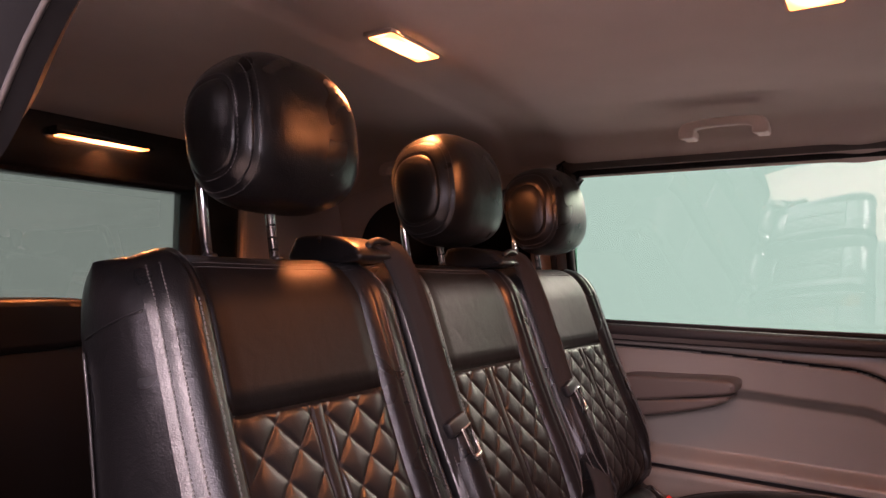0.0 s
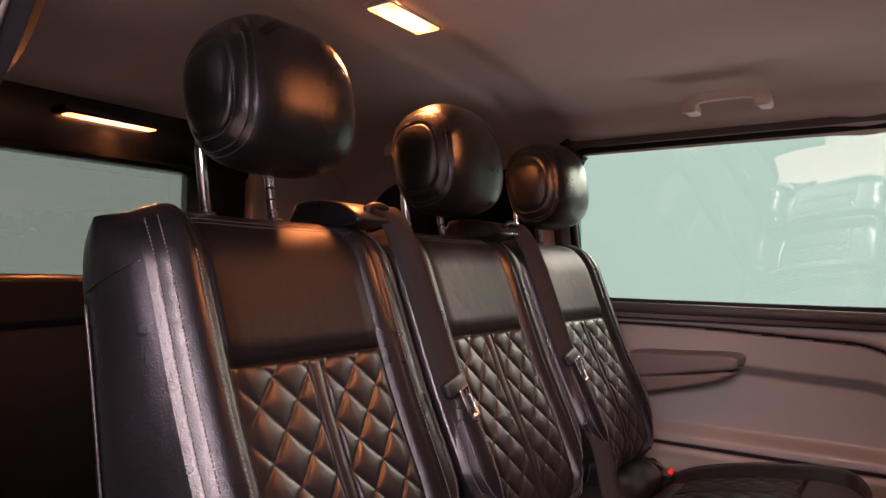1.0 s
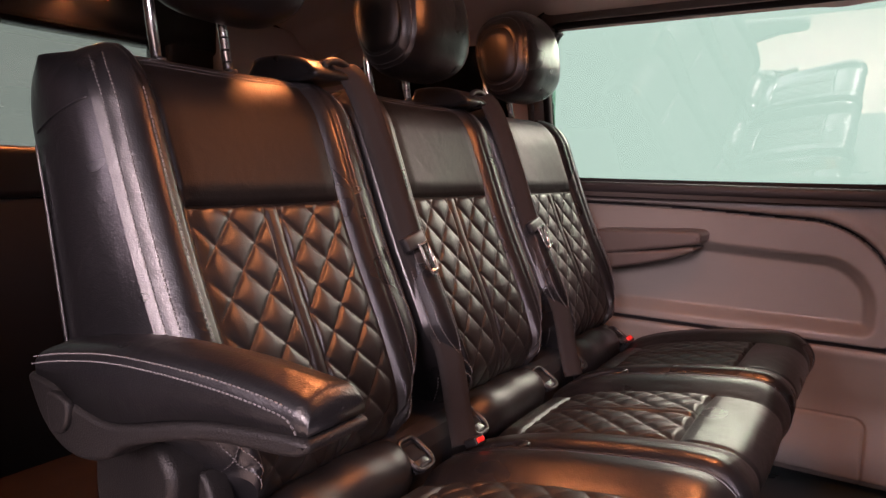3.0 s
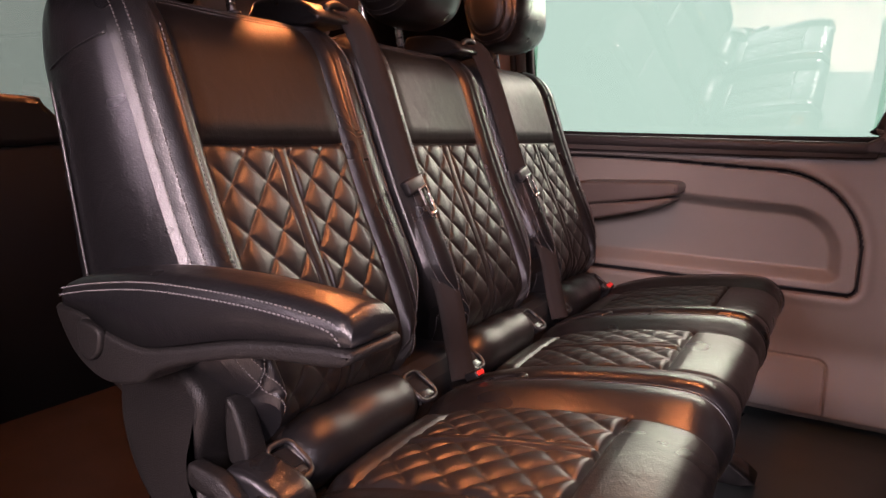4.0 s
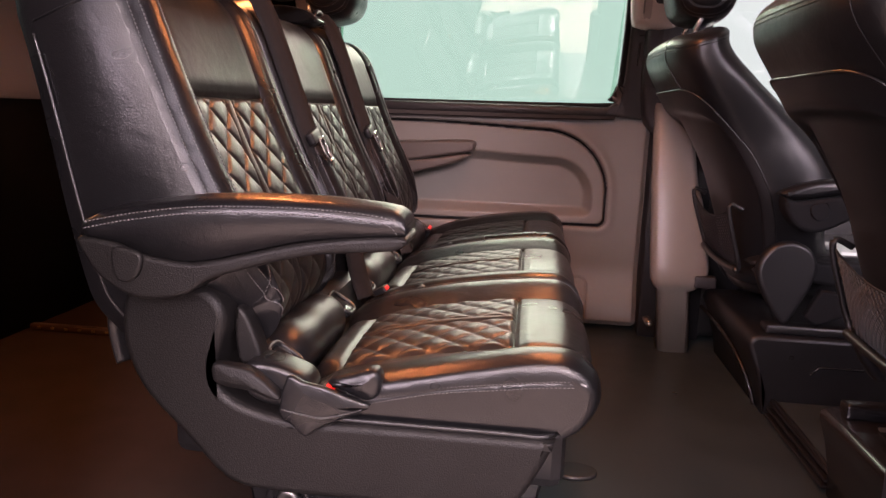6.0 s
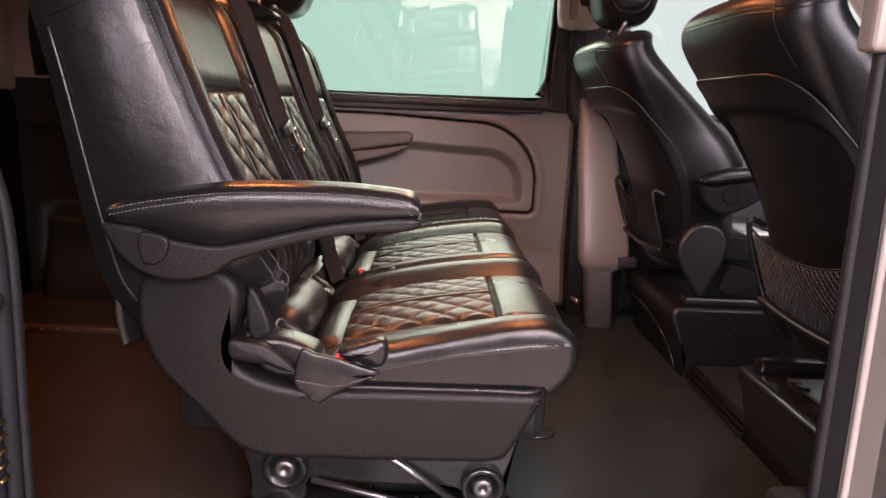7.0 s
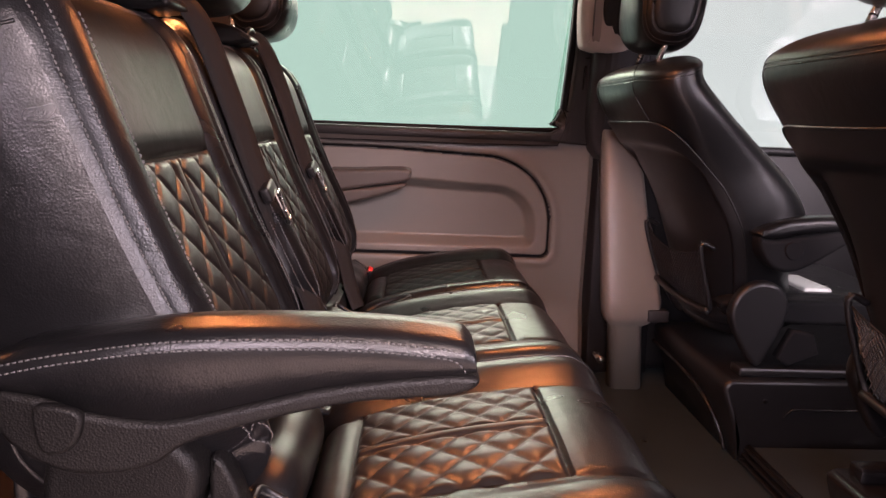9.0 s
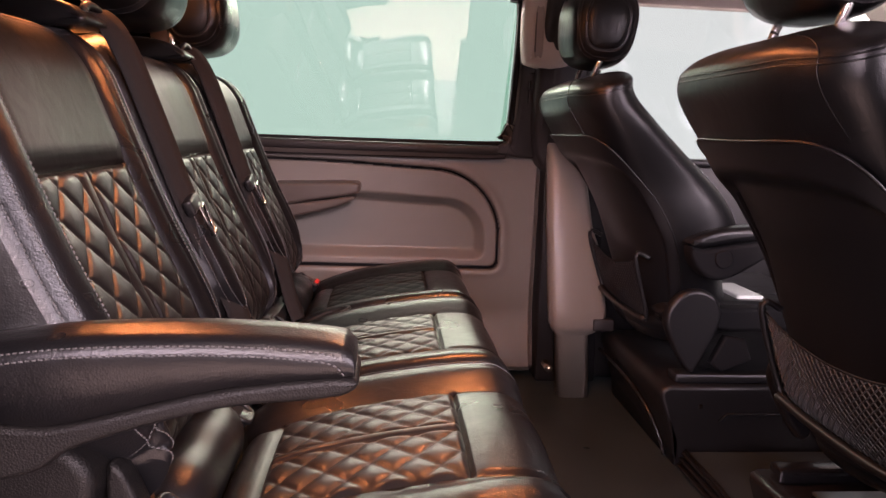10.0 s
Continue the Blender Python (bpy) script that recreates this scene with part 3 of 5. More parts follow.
# near side: closed body ahead of and behind the open sliding doorway, its pillars and seals
OPEN = [(-0.675, -0.3), (-0.675, 0.3), (-0.670, 0.60), (-0.682, 0.70), (-0.708, 0.80), (-0.722, 0.93), (-0.67, 1.005), (-0.50, 1.045), (-0.40, 1.14), (-0.25, 1.25), (-0.05, 1.33), (0.12, 1.33), (0.23, 1.26), (0.266, 1.1), (0.272, 0.8), (0.280, 0.3), (0.282, -0.3)]
near = thing("door_frame", (-0.2, 0.3, -0.3), "open sliding-door frame with black seals and a pale painted edge", "door frame")
mid_pts = curve_pts(OPEN, 6)


def band(o0, y0, o1, y1, o2=None, y2=None, idx=None):
    """A strip round the doorway between two offsets from its edge."""
    def off(d):
        out = []
        for i, q in enumerate(mid_pts):
            t = np.array(mid_pts[min(i + 1, len(mid_pts) - 1)]) - np.array(mid_pts[max(i - 1, 0)])
            n = np.array((-t[1], t[0])) / (np.linalg.norm(t) or 1)
            out.append(np.array(q) + n * d)
        return out
    rows = [(off(o0), y0), (off(o1), y1)] + ([(off(o2), y2)] if o2 is not None else [])
    idx = idx or range(len(mid_pts))
    v = [(r[i][0], y, r[i][1]) for r, y in rows for i in idx]
    n = len(idx)
    f = [(j * n + i, j * n + i + 1, (j + 1) * n + i + 1, (j + 1) * n + i) for j in range(len(rows) - 1) for i in range(n - 1)]
    return v, f


HIGH = [i for i, q in enumerate(mid_pts) if q[1] > 1.0]
part("inner_trim", band(0.0, 0.325, 0.035, 0.37, 0.14, 0.43, [i for i in range(HIGH[0]) if mid_pts[i][1] < 0.72]), TRIM_DARK, near, "charcoal inner trim")
part("inner_trim", band(0.0, 0.325, 0.035, 0.37, 0.14, 0.43, range(HIGH[-1], len(mid_pts))), MATT_BLACK, near, "charcoal inner trim")
part("upper_trim", band(0.004, 0.33, 0.05, 0.36, 0.16, 0.40, range(HIGH[0], HIGH[-1] + 1)), RUBBER, near)
part("upper_lip", tube([(mid_pts[i][0], 0.313, mid_pts[i][1]) for i in HIGH], 0.0024, 8), EDGE_PAINT, near, "pale seal lip")
part("seal", band(-0.002, 0.33, 0.0, 0.312, 0.046, 0.285), MATT_BLACK, near, "black rubber door seal")
for a, b in ((0, HIGH[0] + 1), (HIGH[-1], len(mid_pts))):
    part("seal_lip", tube([(q[0], 0.318, q[1]) for q in mid_pts[a:b]], 0.007, 10), RUBBER, near)
left = mid_pts[0:HIGH[0] + 1]
part("seal_fold", tube([(q[0] - 0.004, 0.298, q[1]) for q in left], 0.011, 12), SEAL_GREY, near, "soft blue-grey rubber seal")
part("seal_fold", tube([(q[0] - 0.010, 0.272, q[1]) for q in left], 0.013, 12), SEAL_GREY, near)
part("seal_fold", tube([(q[0] - 0.020, 0.246, q[1]) for q in left], 0.012, 12), RUBBER, near)
part("buffer", loft([[(x, 0.252 + 0.0125 * k * math.cos(a), 0.568 + 0.0125 * k * math.sin(a)) for a in np.linspace(0, 2 * math.pi, 15)[:-1]] for x, k in ((-0.69, 0.5), (-0.657, 0.5), (-0.655, 1.0), (-0.647, 1.0), (-0.644, 0.7))]), RUBBER, near, "round rubber buffer")
for k in range(5):
    zz = 0.430 - 0.0165 * k
    part("rivet", loft([[(-0.660 + 0.0024 * d * math.cos(a), 0.252 - y, zz + 0.0024 * d * math.sin(a)) for a in np.linspace(0, 2 * math.pi, 11)[:-1]] for y, d in ((-0.012, 1.0), (0.0005, 1.0), (0.002, 0.5))]), BRASS, near, "small brass rivet")
part("step_cap", rbox(0.235, 0.30, 0.28, 0.36, 0.0, 0.335, 0.018, 4), MATT_BLACK, near)
part("painted_flange", band(0.017, 0.3000, 0.031, 0.2900, 0.046, 0.2830, range(HIGH[-1] - 6, len(mid_pts))), EDGE_PAINT, near, "pale painted door flange")
part("painted_edge", band(0.046, 0.285, 0.054, 0.262, 0.068, 0.245, range(HIGH[-1] - 6, len(mid_pts))), EDGE_PAINT, near, "pale painted door edge")
# Pale tubes put the bright streaks along the flange into colour.
part("flange_streak", tube([(mid_pts[i][0] + 0.022, 0.296, mid_pts[i][1]) for i in range(HIGH[-1] + 2, len(mid_pts))], 0.0045, 10), PALE_STREAK, near, "pale tube standing in for a bright streak on the flange")
part("flange_streak", tube([(mid_pts[i][0] + 0.060, 0.262, mid_pts[i][1]) for i in range(HIGH[-1] + 2, len(mid_pts))], 0.007, 10), PALE_STREAK, near, "pale tube standing in for a bright streak on the flange")
part("pillar_cap", rbox(0.247, 0.42, 0.296, 0.33, 0.862, 1.2, 0.008, 3), PILLAR_TRIM, near, "pale beige pillar cap")
part("outer_seal", band(0.068, 0.245, 0.085, 0.22, 0.30, 0.20), MATT_BLACK, near, "black outer door seal")
solo("wall_near_front", rbox(0.40, 1.9, 0.26, 0.34, -0.3, 0.80, 0.01), MATT_BLACK, "dark near-side front door", "door", "structure")
solo("wall_near_rear", rbox(-1.95, -0.80, 0.26, 0.34, -0.3, 1.45, 0.01), TRIM_DARK, "dark near-side rear wall of the van", "wall", "structure")
slide = thing("sliding_door", (-0.9, 0.15, -0.2), "black edge of the slid-back side door", "door")
part("door_edge", slab([(-1.7, -0.25), (-0.668, -0.25), (-0.652, 0.3), (-0.648, 0.49), (-0.640, 0.62), (-0.624, 0.74), (-0.640, 0.79), (-1.7, 0.79)], 0.10, 0.20, 0.012, 4, 0), BLACK_METAL, slide)
part("window_edge", rbox(-0.70, -0.622, 0.12, 0.19, 0.80, 1.3, 0.008, 3), EDGE_PAINT, slide, "pale painted window edge")

# studio round the van; its walls glow and light the interior
solo("ground", ([(-40, -40, -0.75), (40, -40, -0.75), (40, 40, -0.75), (-40, 40, -0.75)], [(0, 1, 2, 3)]), material("studio_floor", (0.55, 0.46, 0.40), 0.5, grain=0.1, grain_size=20, bump=0.1), "grey studio floor under the van", "floor", "structure", False)
solo("backdrop", rbox(-9, 9, 5.0, 5.1, -0.75, 5, 0.01), BACKDROP, "plain pale mint glowing backdrop beyond the windows", "backdrop", "structure", False)
solo("backdrop_near", rbox(-3.2, 3.0, -3.6, -3.5, -0.75, 3.0, 0.01), BACKDROP_NEAR, "unseen warm white glowing wall behind the open doorway, added for light", "backdrop", "structure", False)
solo("backdrop_front", rbox(6.0, 6.1, -4, 5.0, -0.75, 5, 0.01), BACKDROP_FRONT, "plain pale glowing wall ahead of the van, added for light", "backdrop", "structure", False)
solo("backdrop_rear", rbox(-6.1, -6.0, -4, 5.0, -0.75, 5, 0.01), BACKDROP, "plain pale glowing backdrop beyond the rear window", "backdrop", "structure", False)


# ---------------------------------------------------------------- the bench
YC = (0.765, 1.235, 1.705)
bench = thing("bench_seat", (-0.3, 1.235, 0.0), "three-place bench in black diamond-quilted leather with an armrest", "bench seat")
LEAN_A = math.radians(20.6)
UP, FWD = np.array((-math.sin(LEAN_A), 0, math.cos(LEAN_A))), np.array((math.cos(LEAN_A), 0, math.sin(LEAN_A)))
S0, S1, SQ = 0.0, 0.60, 0.380
WI, WB = 0.142, 0.170


def back_half(s):
    return 0.223 - 0.040 * (1 - math.sqrt(max(0, 1 - (max(0, s - 0.518) / 0.084) ** 2))) - 0.075 * sst(0.16, 0.0, s)


def back_front(w, s, W):
    a = abs(w)
    d = -0.022 + 0.004 * (a / WI) ** 2
    step = 0.027 if w < 0 else 0.013
    t = max(0.0, a - WI + 0.003) / max(W - WI, 0.03)
    d += step * math.sin(math.pi / 2 * min(1, t / 0.46)) - (0.030 if w < 0 else 0.018) * max(0, (t - 0.46) / 0.54) ** 2.2
    d += 0.014 * math.exp(-((s - 0.13) / 0.13) ** 2)
    d -= 0.075 * (1 - math.sqrt(max(0, 1 - (max(0, s - 0.50) / 0.105) ** 2)))
    d -= 0.08 * (1 - math.sqrt(max(0, 1 - (max(0, 0.075 - s) / 0.08) ** 2)))
    d += groove(a, WI, 0.006, 0.003) + groove(a, WB, 0.005, 0.004) + groove(a, W - 0.012, 0.004, 0.003)
    if a < WI:
        d += groove(s, SQ, 0.005, 0.005) * sst(WI, WI - 0.01, a)
        d += 0.004 * sst(SQ + 0.002, SQ + 0.03, s)
        if s > SQ:
            d += 0.003 * sst(WI, WI - 0.03, a) * sst(SQ, SQ + 0.02, s)
        if s < SQ:
            edge = sst(SQ, SQ - 0.012, s) * sst(WI, WI - 0.026, a)
            band_ = 0.013
            d += (quilt(a - band_, s - 0.01, 0.0645, 0.070, 0.0056) if a > band_ else 0.004 * (1 - (a / band_) ** 2)) * edge
            d += groove(a, band_, 0.004, 0.002) * edge
    return d


def back_point(yc, w, s, d):
    p = np.array((-0.42, yc + w, 0.45)) + UP * s + FWD * d
    return p


NI = 110
cols_in = np.linspace(-WI, WI, NI)
rows = np.unique(np.round(np.concatenate([np.linspace(S0, SQ, 165), np.linspace(SQ, S1, 70)]), 6))
NS, NB = 10, 10


def backrest(yc, idx):
    rings, tags = [], []
    for s in rows:
        W = back_half(s)
        outer = np.linspace(WI, W, 20)[1:]
        ws = np.concatenate([-outer[::-1], cols_in, outer])
        dep = 0.222 - 0.065 * sst(0.1, 0.6, s)
        backd = -dep + 0.055 * (1 - math.sqrt(max(0, 1 - (max(0, s - 0.52) / 0.085) ** 2)))
        ring = [back_point(yc, w, s, back_front(w, s, W)) for w in ws]
        d1 = back_front(W, s, W)
        full = 0.75 * (0.223 - 0.075 * sst(0.16, 0.0, s) - W)
        for k in range(1, NS + 1):
            t = k / (NS + 1)
            ring.append(back_point(yc, W + full * sst(0, 0.6, t) + 0.014 * math.sin(math.pi * t) ** 0.8 * (1 - 0.5 * t), s, d1 + (backd - d1) * t))
        for k in range(NB + 1):
            t = 1 - 2 * k / NB
            ring.append(back_point(yc, (W + full) * t * 0.985, s, backd - 0.012 * (1 - t * t)))
        for k in range(NS, 0, -1):
            t = k / (NS + 1)
            ring.append(back_point(yc, -W - full * sst(0, 0.6, t) - 0.014 * math.sin(math.pi * t) ** 0.8 * (1 - 0.5 * t), s, d1 + (backd - d1) * t))
        rings.append(ring)
    n, nf = len(rings[0]), NI + 38
    v, f = loft(rings)
    keys = []
    for j in range(len(rings) - 1):
        s = (rows[j] + rows[j + 1]) / 2
        for i in range(n):
            if i < nf - 1:
                if 19 <= i < 19 + NI - 1:
                    keys.append("quilted_insert" if s < SQ else "upper_panel")
                else:
                    keys.append("bolster_a" if i < 19 else "bolster_b")
            elif i < nf + NS - 1 + 0 or i >= n - NS:
                keys.append("side_b" if i < nf + NS else "side_a")
            elif i == nf + NS - 1 or i == nf + NS + NB:
                keys.append("side_b" if i == nf + NS - 1 else "side_a")
            else:
                keys.append("shell")
    keys += ["side_a", "upper_panel"]
    got = split(v, f, keys)
    back = part("backrest", got.pop("quilted_insert"), LEATHER_QUILT, bench, "diamond-quilted leather backrest")
    part("upper_panel", got["upper_panel"], LEATHER_MATTE, back, "smooth leather upper panel")
    for k in ("bolster_a", "bolster_b"):
        part("bolster", got[k], LEATHER, back)
    for k in ("side_a", "side_b"):
        part("side_panel", got[k], LEATHER, back)
    part("back_shell", got["shell"], PLASTIC, back)
    # seams
    def line(sign, off, s0, s1):
        out = []
        for s in np.linspace(s0, s1, 160):
            W = back_half(s)
            w = sign * (W - off) if off < 0.03 else sign * off
            out.append((back_point(yc, w, s, back_front(w, s, W) + 0.0006), FWD))
        return out
    data = []
    for sign in (-1, 1):
        data.append(stitches(line(sign, 0.007, 0.02, 0.575), 0.0056, 0.0038, 0.0007, 0.0008))
        data.append(stitches(line(sign, 0.017, 0.02, 0.575), 0.0056, 0.0038, 0.0007, 0.0008))
        data.append(stitches(line(sign, WB + 0.005, 0.02, 0.52), 0.006, 0.0042, 0.0007, 0.0008))
    for s in (0.572, 0.580):
        data.append(stitches([(back_point(yc, w, s, back_front(w, s, back_half(s)) + 0.0006), UP + FWD) for w in np.linspace(-0.16, 0.16, 80)]))
    tagged(part("stitching", join(*data), THREAD, back, "pale grey double stitching", smooth=False), kind="stuff")
    rows_ = []
    for sg in (-1, 1):
        for dirn in (-1, 1):
            for k in range(-7, 9):
                run = []
                for a in np.linspace(0.014, WI - 0.012, 40):
                    s = 0.01 + dirn * (k - (a - 0.013) / 0.0645) * 0.070
                    if 0.03 < s < SQ - 0.008:
                        w = sg * a
                        run.append((back_point(yc, w, s, back_front(w, s, back_half(s)) + 0.0003), FWD))
                if len(run) > 6:
                    rows_.append(stitches(run, 0.0062, 0.0042, 0.00045, 0.0004))
    tagged(part("quilting_thread", join(*rows_), THREAD_DARK, back, smooth=False), kind="stuff")
    # rear piping line on the side
    pip = [back_point(yc, -(back_half(s) + 0.008), s, -0.190 + 0.055 * sst(0.1, 0.6, s)) for s in np.linspace(0.09, 0.50, 40)]
    part("piping", tube(pip, 0.0019, 6), PIPING, back)
    if idx == 0:
        sw = back_half(0.515)
        sd = back_front(sw, 0.515, sw)
        seam = [back_point(yc, -(sw + 0.014 * math.sin(math.pi * t) ** 0.8 * (1 - 0.5 * t)), 0.515, sd + (-0.165 - sd) * t) for t in np.linspace(0.02, 0.80, 24)]
        part("seam", tube(seam, 0.0018, 6), LEATHER_SMOOTH, back)
    pip = [back_point(yc, (back_half(s) + 0.001), s, back_front(back_half(s), s, back_half(s)) + 0.001) for s in np.linspace(0.02, 0.56, 60)]
    part("piping", tube(pip, 0.0026, 8), PIPING_GLOSS, back)
    return back


def headrest(parent, cx, yc, cz, tilt, half_w=0.132, half_h=0.112, half_d=0.078, name="headrest", post_y=0.066, drop=0.12, flat=True, lean=0.0, shift=(0.0, 0.0)):
    """A padded headrest on two chromed posts; its length runs across the seat."""
    m = Matrix.Translation((cx, yc, cz)) @ Matrix.Rotation(-tilt, 4, "Y")
    E, SEAM, N = 0.60, math.radians(44), 64
    etas = np.linspace(-math.pi / 2 + 0.012, math.pi / 2 - 0.012, 89)

    def point(eta, a, out=0.0):
        """A rounded box: eta runs across the width, a round the depth."""
        c, s, sg = math.cos(a), math.sin(a), math.copysign(1, eta)
        k, t = math.cos(eta) ** E, abs(math.sin(eta)) ** E
        side = sst(SEAM, math.pi / 2, abs(eta))
        g = groove(abs(eta), SEAM, 0.055, 0.0034) + groove(k, 0.60, 0.035, 0.0030) + out
        x = math.copysign(abs(c) ** 0.74, c) * (half_d * k + g * (1 - side))
        z = math.copysign(abs(s) ** (0.86 if s > 0 else 0.64), s) * (half_h * k + g * (1 - side))
        x *= 1.0 + 0.10 * (z / half_h)
        x += 0.010 * k * max(c, 0) - 0.006 * (1 - k)
        z -= 0.020 * (1 - k) ** 1.2
        y = sg * t * half_w * (1.0 - (0.15 if z > 0 else 0.03) * (z / half_h) ** 2)
        y += sg * side * (g + 0.0035 * sst(0.60, 0.45, k))
        return m @ Vector((x, y, z))

    rings = [[point(e, a) for a in np.linspace(0, 2 * math.pi, N + 1)[:-1]] for e in etas]
    v, f = loft(rings)
    keys = []
    for j in range(len(etas) - 1):
        e = (etas[j] + etas[j + 1]) / 2
        zone = "core" if abs(e) < SEAM else ("band" if math.cos(e) ** E > 0.60 else "disc")
        keys += [zone if zone == "core" else zone + ("_a" if e < 0 else "_b")] * N
    keys += ["disc_a", "disc_b"]
    got = split(v, f, keys)
    head = part(name, got["core"], LEATHER, parent, "padded leather headrest on chrome posts")
    for k in ("_a", "_b"):
        part("side_pad", got["band" + k], LEATHER, head)
        part("side_disc", got["disc" + k], LEATHER_SMOOTH, head)
    data = []
    c0 = m.translation
    loop = np.linspace(0, 2 * math.pi, 121)
    for sg in (-1, 1):
        for e in (SEAM - 0.07, SEAM + 0.07, math.acos(0.635 ** (1 / E))):
            data.append(stitches([(point(sg * e, a, 0.0004), point(sg * e, a) - c0) for a in loop], 0.0062, 0.0042, 0.0005))
    tagged(part("stitching", join(*data), THREAD, head, smooth=False), kind="stuff")
    for sy in (-1, 1):
        base = Vector((cx + shift[0], yc + shift[1] + sy * post_y, cz)) - Vector((0, 0, half_h * 0.75))
        low = base + (m.to_3x3() @ Vector((-lean, 0, -drop)))
        part("post", tube([low, base, base + Vector((0, 0, 0.03))], 0.0074, 12), CHROME, head, "chrome post")
        for k in range(4):
            q = low.lerp(base, 0.35 + 0.15 * k)
            if sy > 0:
                part("notch", tube([q - (base - low).normalized() * 0.0016, q + (base - low).normalized() * 0.0016], 0.0077, 10), BLACK_METAL, head)
        part("collar", tube([low + Vector((0, 0, 0.028)), low + Vector((0, 0, 0.034))], [0.0105, 0.009], 14), DARK_PLASTIC, head)
    return head


# cushions: a padded slab that rolls over its front edge
PATHX = [(-0.40, 0.368), (-0.37, 0.392), (-0.30, 0.418), (-0.20, 0.441), (-0.09, 0.457), (-0.035, 0.461), (0.000, 0.457), (0.025, 0.441), (0.034, 0.418), (0.028, 0.395), (0.012, 0.374), (-0.010, 0.360)]
PATHD = curve_pts(PATHX, 26)
CI = 0.128


def cushion(yc, wl, wr, idx):
    pts = [np.array(q) for q in PATHD]
    n_in, n_out = 96, 12
    rings, xs = [], []
    for i, q in enumerate(pts):
        t = pts[min(i + 1, len(pts) - 1)] - pts[max(i - 1, 0)]
        t /= np.linalg.norm(t)
        nrm = np.array((-t[1], t[0]))
        if nrm[1] < 0 and i < 150:
            nrm = -nrm
        front = sst(-0.02, 0.05, q[0])
        ring = []
        prof = []
        for sgn, W in ((-1, wl), (1, wr)):
            side = []
            # from the bottom of the side up to the insert's edge
            hgt = min(0.105 * (1 - 0.55 * sst(0.0, 0.04, q[0])), max(q[1] - 0.345, 0.012)) if q[0] < 0 and i < 200 else 0.05
            if sgn < 0 and idx == 0:
                # outer edge: a broad soft roll down from the quilted insert
                rx, top = 0.040, (-0.002 + 0.014 * sst(-0.25, 0.0, q[0])) * (1 - 0.6 * front)
                rz = max(0.006, min(0.024, hgt + top - 0.006))
                for k in range(5):
                    side.append((-(W + 0.002 * math.sin(math.pi * k / 5)), -hgt + (hgt + top - rz) * k / 5))
                for k in range(8):
                    a = math.pi / 2 * k / 7
                    seam = -0.0022 if k == 1 else 0.0012 * (k in (2, 3))
                    side.append((-(W + 0.006 - rx + (rx + seam) * math.cos(a)), top - rz + rz * math.sin(a)))
                for k in range(1, n_out + 1):
                    u = k / n_out
                    side.append((-((W + 0.006 - rx) + (CI - (W + 0.006 - rx)) * u), top + (-0.006 - top) * sst(0.2, 1, u)))
                prof.append(side)
                continue
            rise = 0.019 if idx == 0 else 0.016
            for k in range(5):
                side.append((sgn * (W - 0.004 + 0.004 * math.sin(math.pi * k / 5)), -hgt + (hgt - 0.03) * k / 5))
            for k in range(8):
                a = math.pi / 2 * k / 7
                side.append((sgn * (W - 0.03 + 0.03 * math.cos(a)), -0.03 + 0.03 * math.sin(a) + rise * math.sin(a) ** 2 * (1 - front * 0.8)))
            for k in range(1, n_out + 1):
                u = k / n_out
                w = (W - 0.03) + (CI - (W - 0.03)) * u
                side.append((sgn * w, (rise * (1 - front * 0.8)) * (1 - sst(0.15, 1.12, u) * 0.97) - 0.002 * sst(0.85, 1, u)))
            prof.append(side)
        flat = []
        for w in np.linspace(-CI, CI, n_in)[1:-1]:
            a = abs(w)
            h = -0.002 + 0.003 * (1 - (a / CI) ** 2)
            if idx == 0 and w < 0:
                h -= 0.003 * (a / CI) ** 2
            x = q[0]
            if -0.345 < x < -0.083:
                edge = sst(CI, CI - 0.010, a) * sst(-0.345, -0.335, x) * sst(-0.083, -0.093, x)
                bd = 0.010
                h += (quilt(a - bd, x + 0.09, 0.059, 0.058, 0.0056) if a > bd else 0.006 * (1 - (a / bd) ** 2) ** 0.5) * edge
                h += groove(a, bd, 0.004, 0.003) * edge
            elif x <= -0.345 and x > -0.40:
                h += 0.010 * math.sin(math.pi * (x + 0.40) / 0.055) ** 0.8 * sst(CI, CI - 0.03, a)
            elif x < -0.083 or q[1] > 0.4:
                h += 0.003 * sst(-0.083, -0.06, x) * (1 - 0.4 * front) * sst(CI, CI - 0.012, a)
            if x < 0:
                h += groove(x, -0.083, 0.005, 0.006) + groove(x, -0.345, 0.005, 0.003)
            flat.append((w, h))
        prof2 = prof[0] + flat + prof[1][::-1]
        ring = [(q[0] + nrm[0] * h, yc + w, q[1] + nrm[1] * h) for w, h in prof2]
        rings.append(ring)
        xs.append(q)
    n = len(rings[0])
    ns = 13 + n_out
    v = [p for r in rings for p in r]
    f, keys = [], []
    for j in range(len(rings) - 1):
        x, z = (xs[j] + xs[j + 1]) / 2
        for i in range(n - 1):
            f.append((j * n + i, j * n + i + 1, (j + 1) * n + i + 1, (j + 1) * n + i))
            if i < 13 - 5:
                keys.append("side_a")
            elif i >= n - 1 - 8:
                keys.append("side_b")
            elif x > -0.083:
                keys.append("front")
            elif i < ns - 1:
                keys.append("bolster_a")
            elif i >= n - ns:
                keys.append("bolster_b")
            elif x < -0.345:
                keys.append("rear")
            else:
                keys.append("quilt")
    f.append(tuple(range(n)))
    keys.append("under")
    got = split(v, f, keys)
    cu = part("seat_cushion", got["quilt"], LEATHER_QUILT, bench, "diamond-quilted leather seat cushion")
    part("front_panel", got["front"], LEATHER, cu)
    part("underside", got["under"], DARK_PLASTIC, cu)
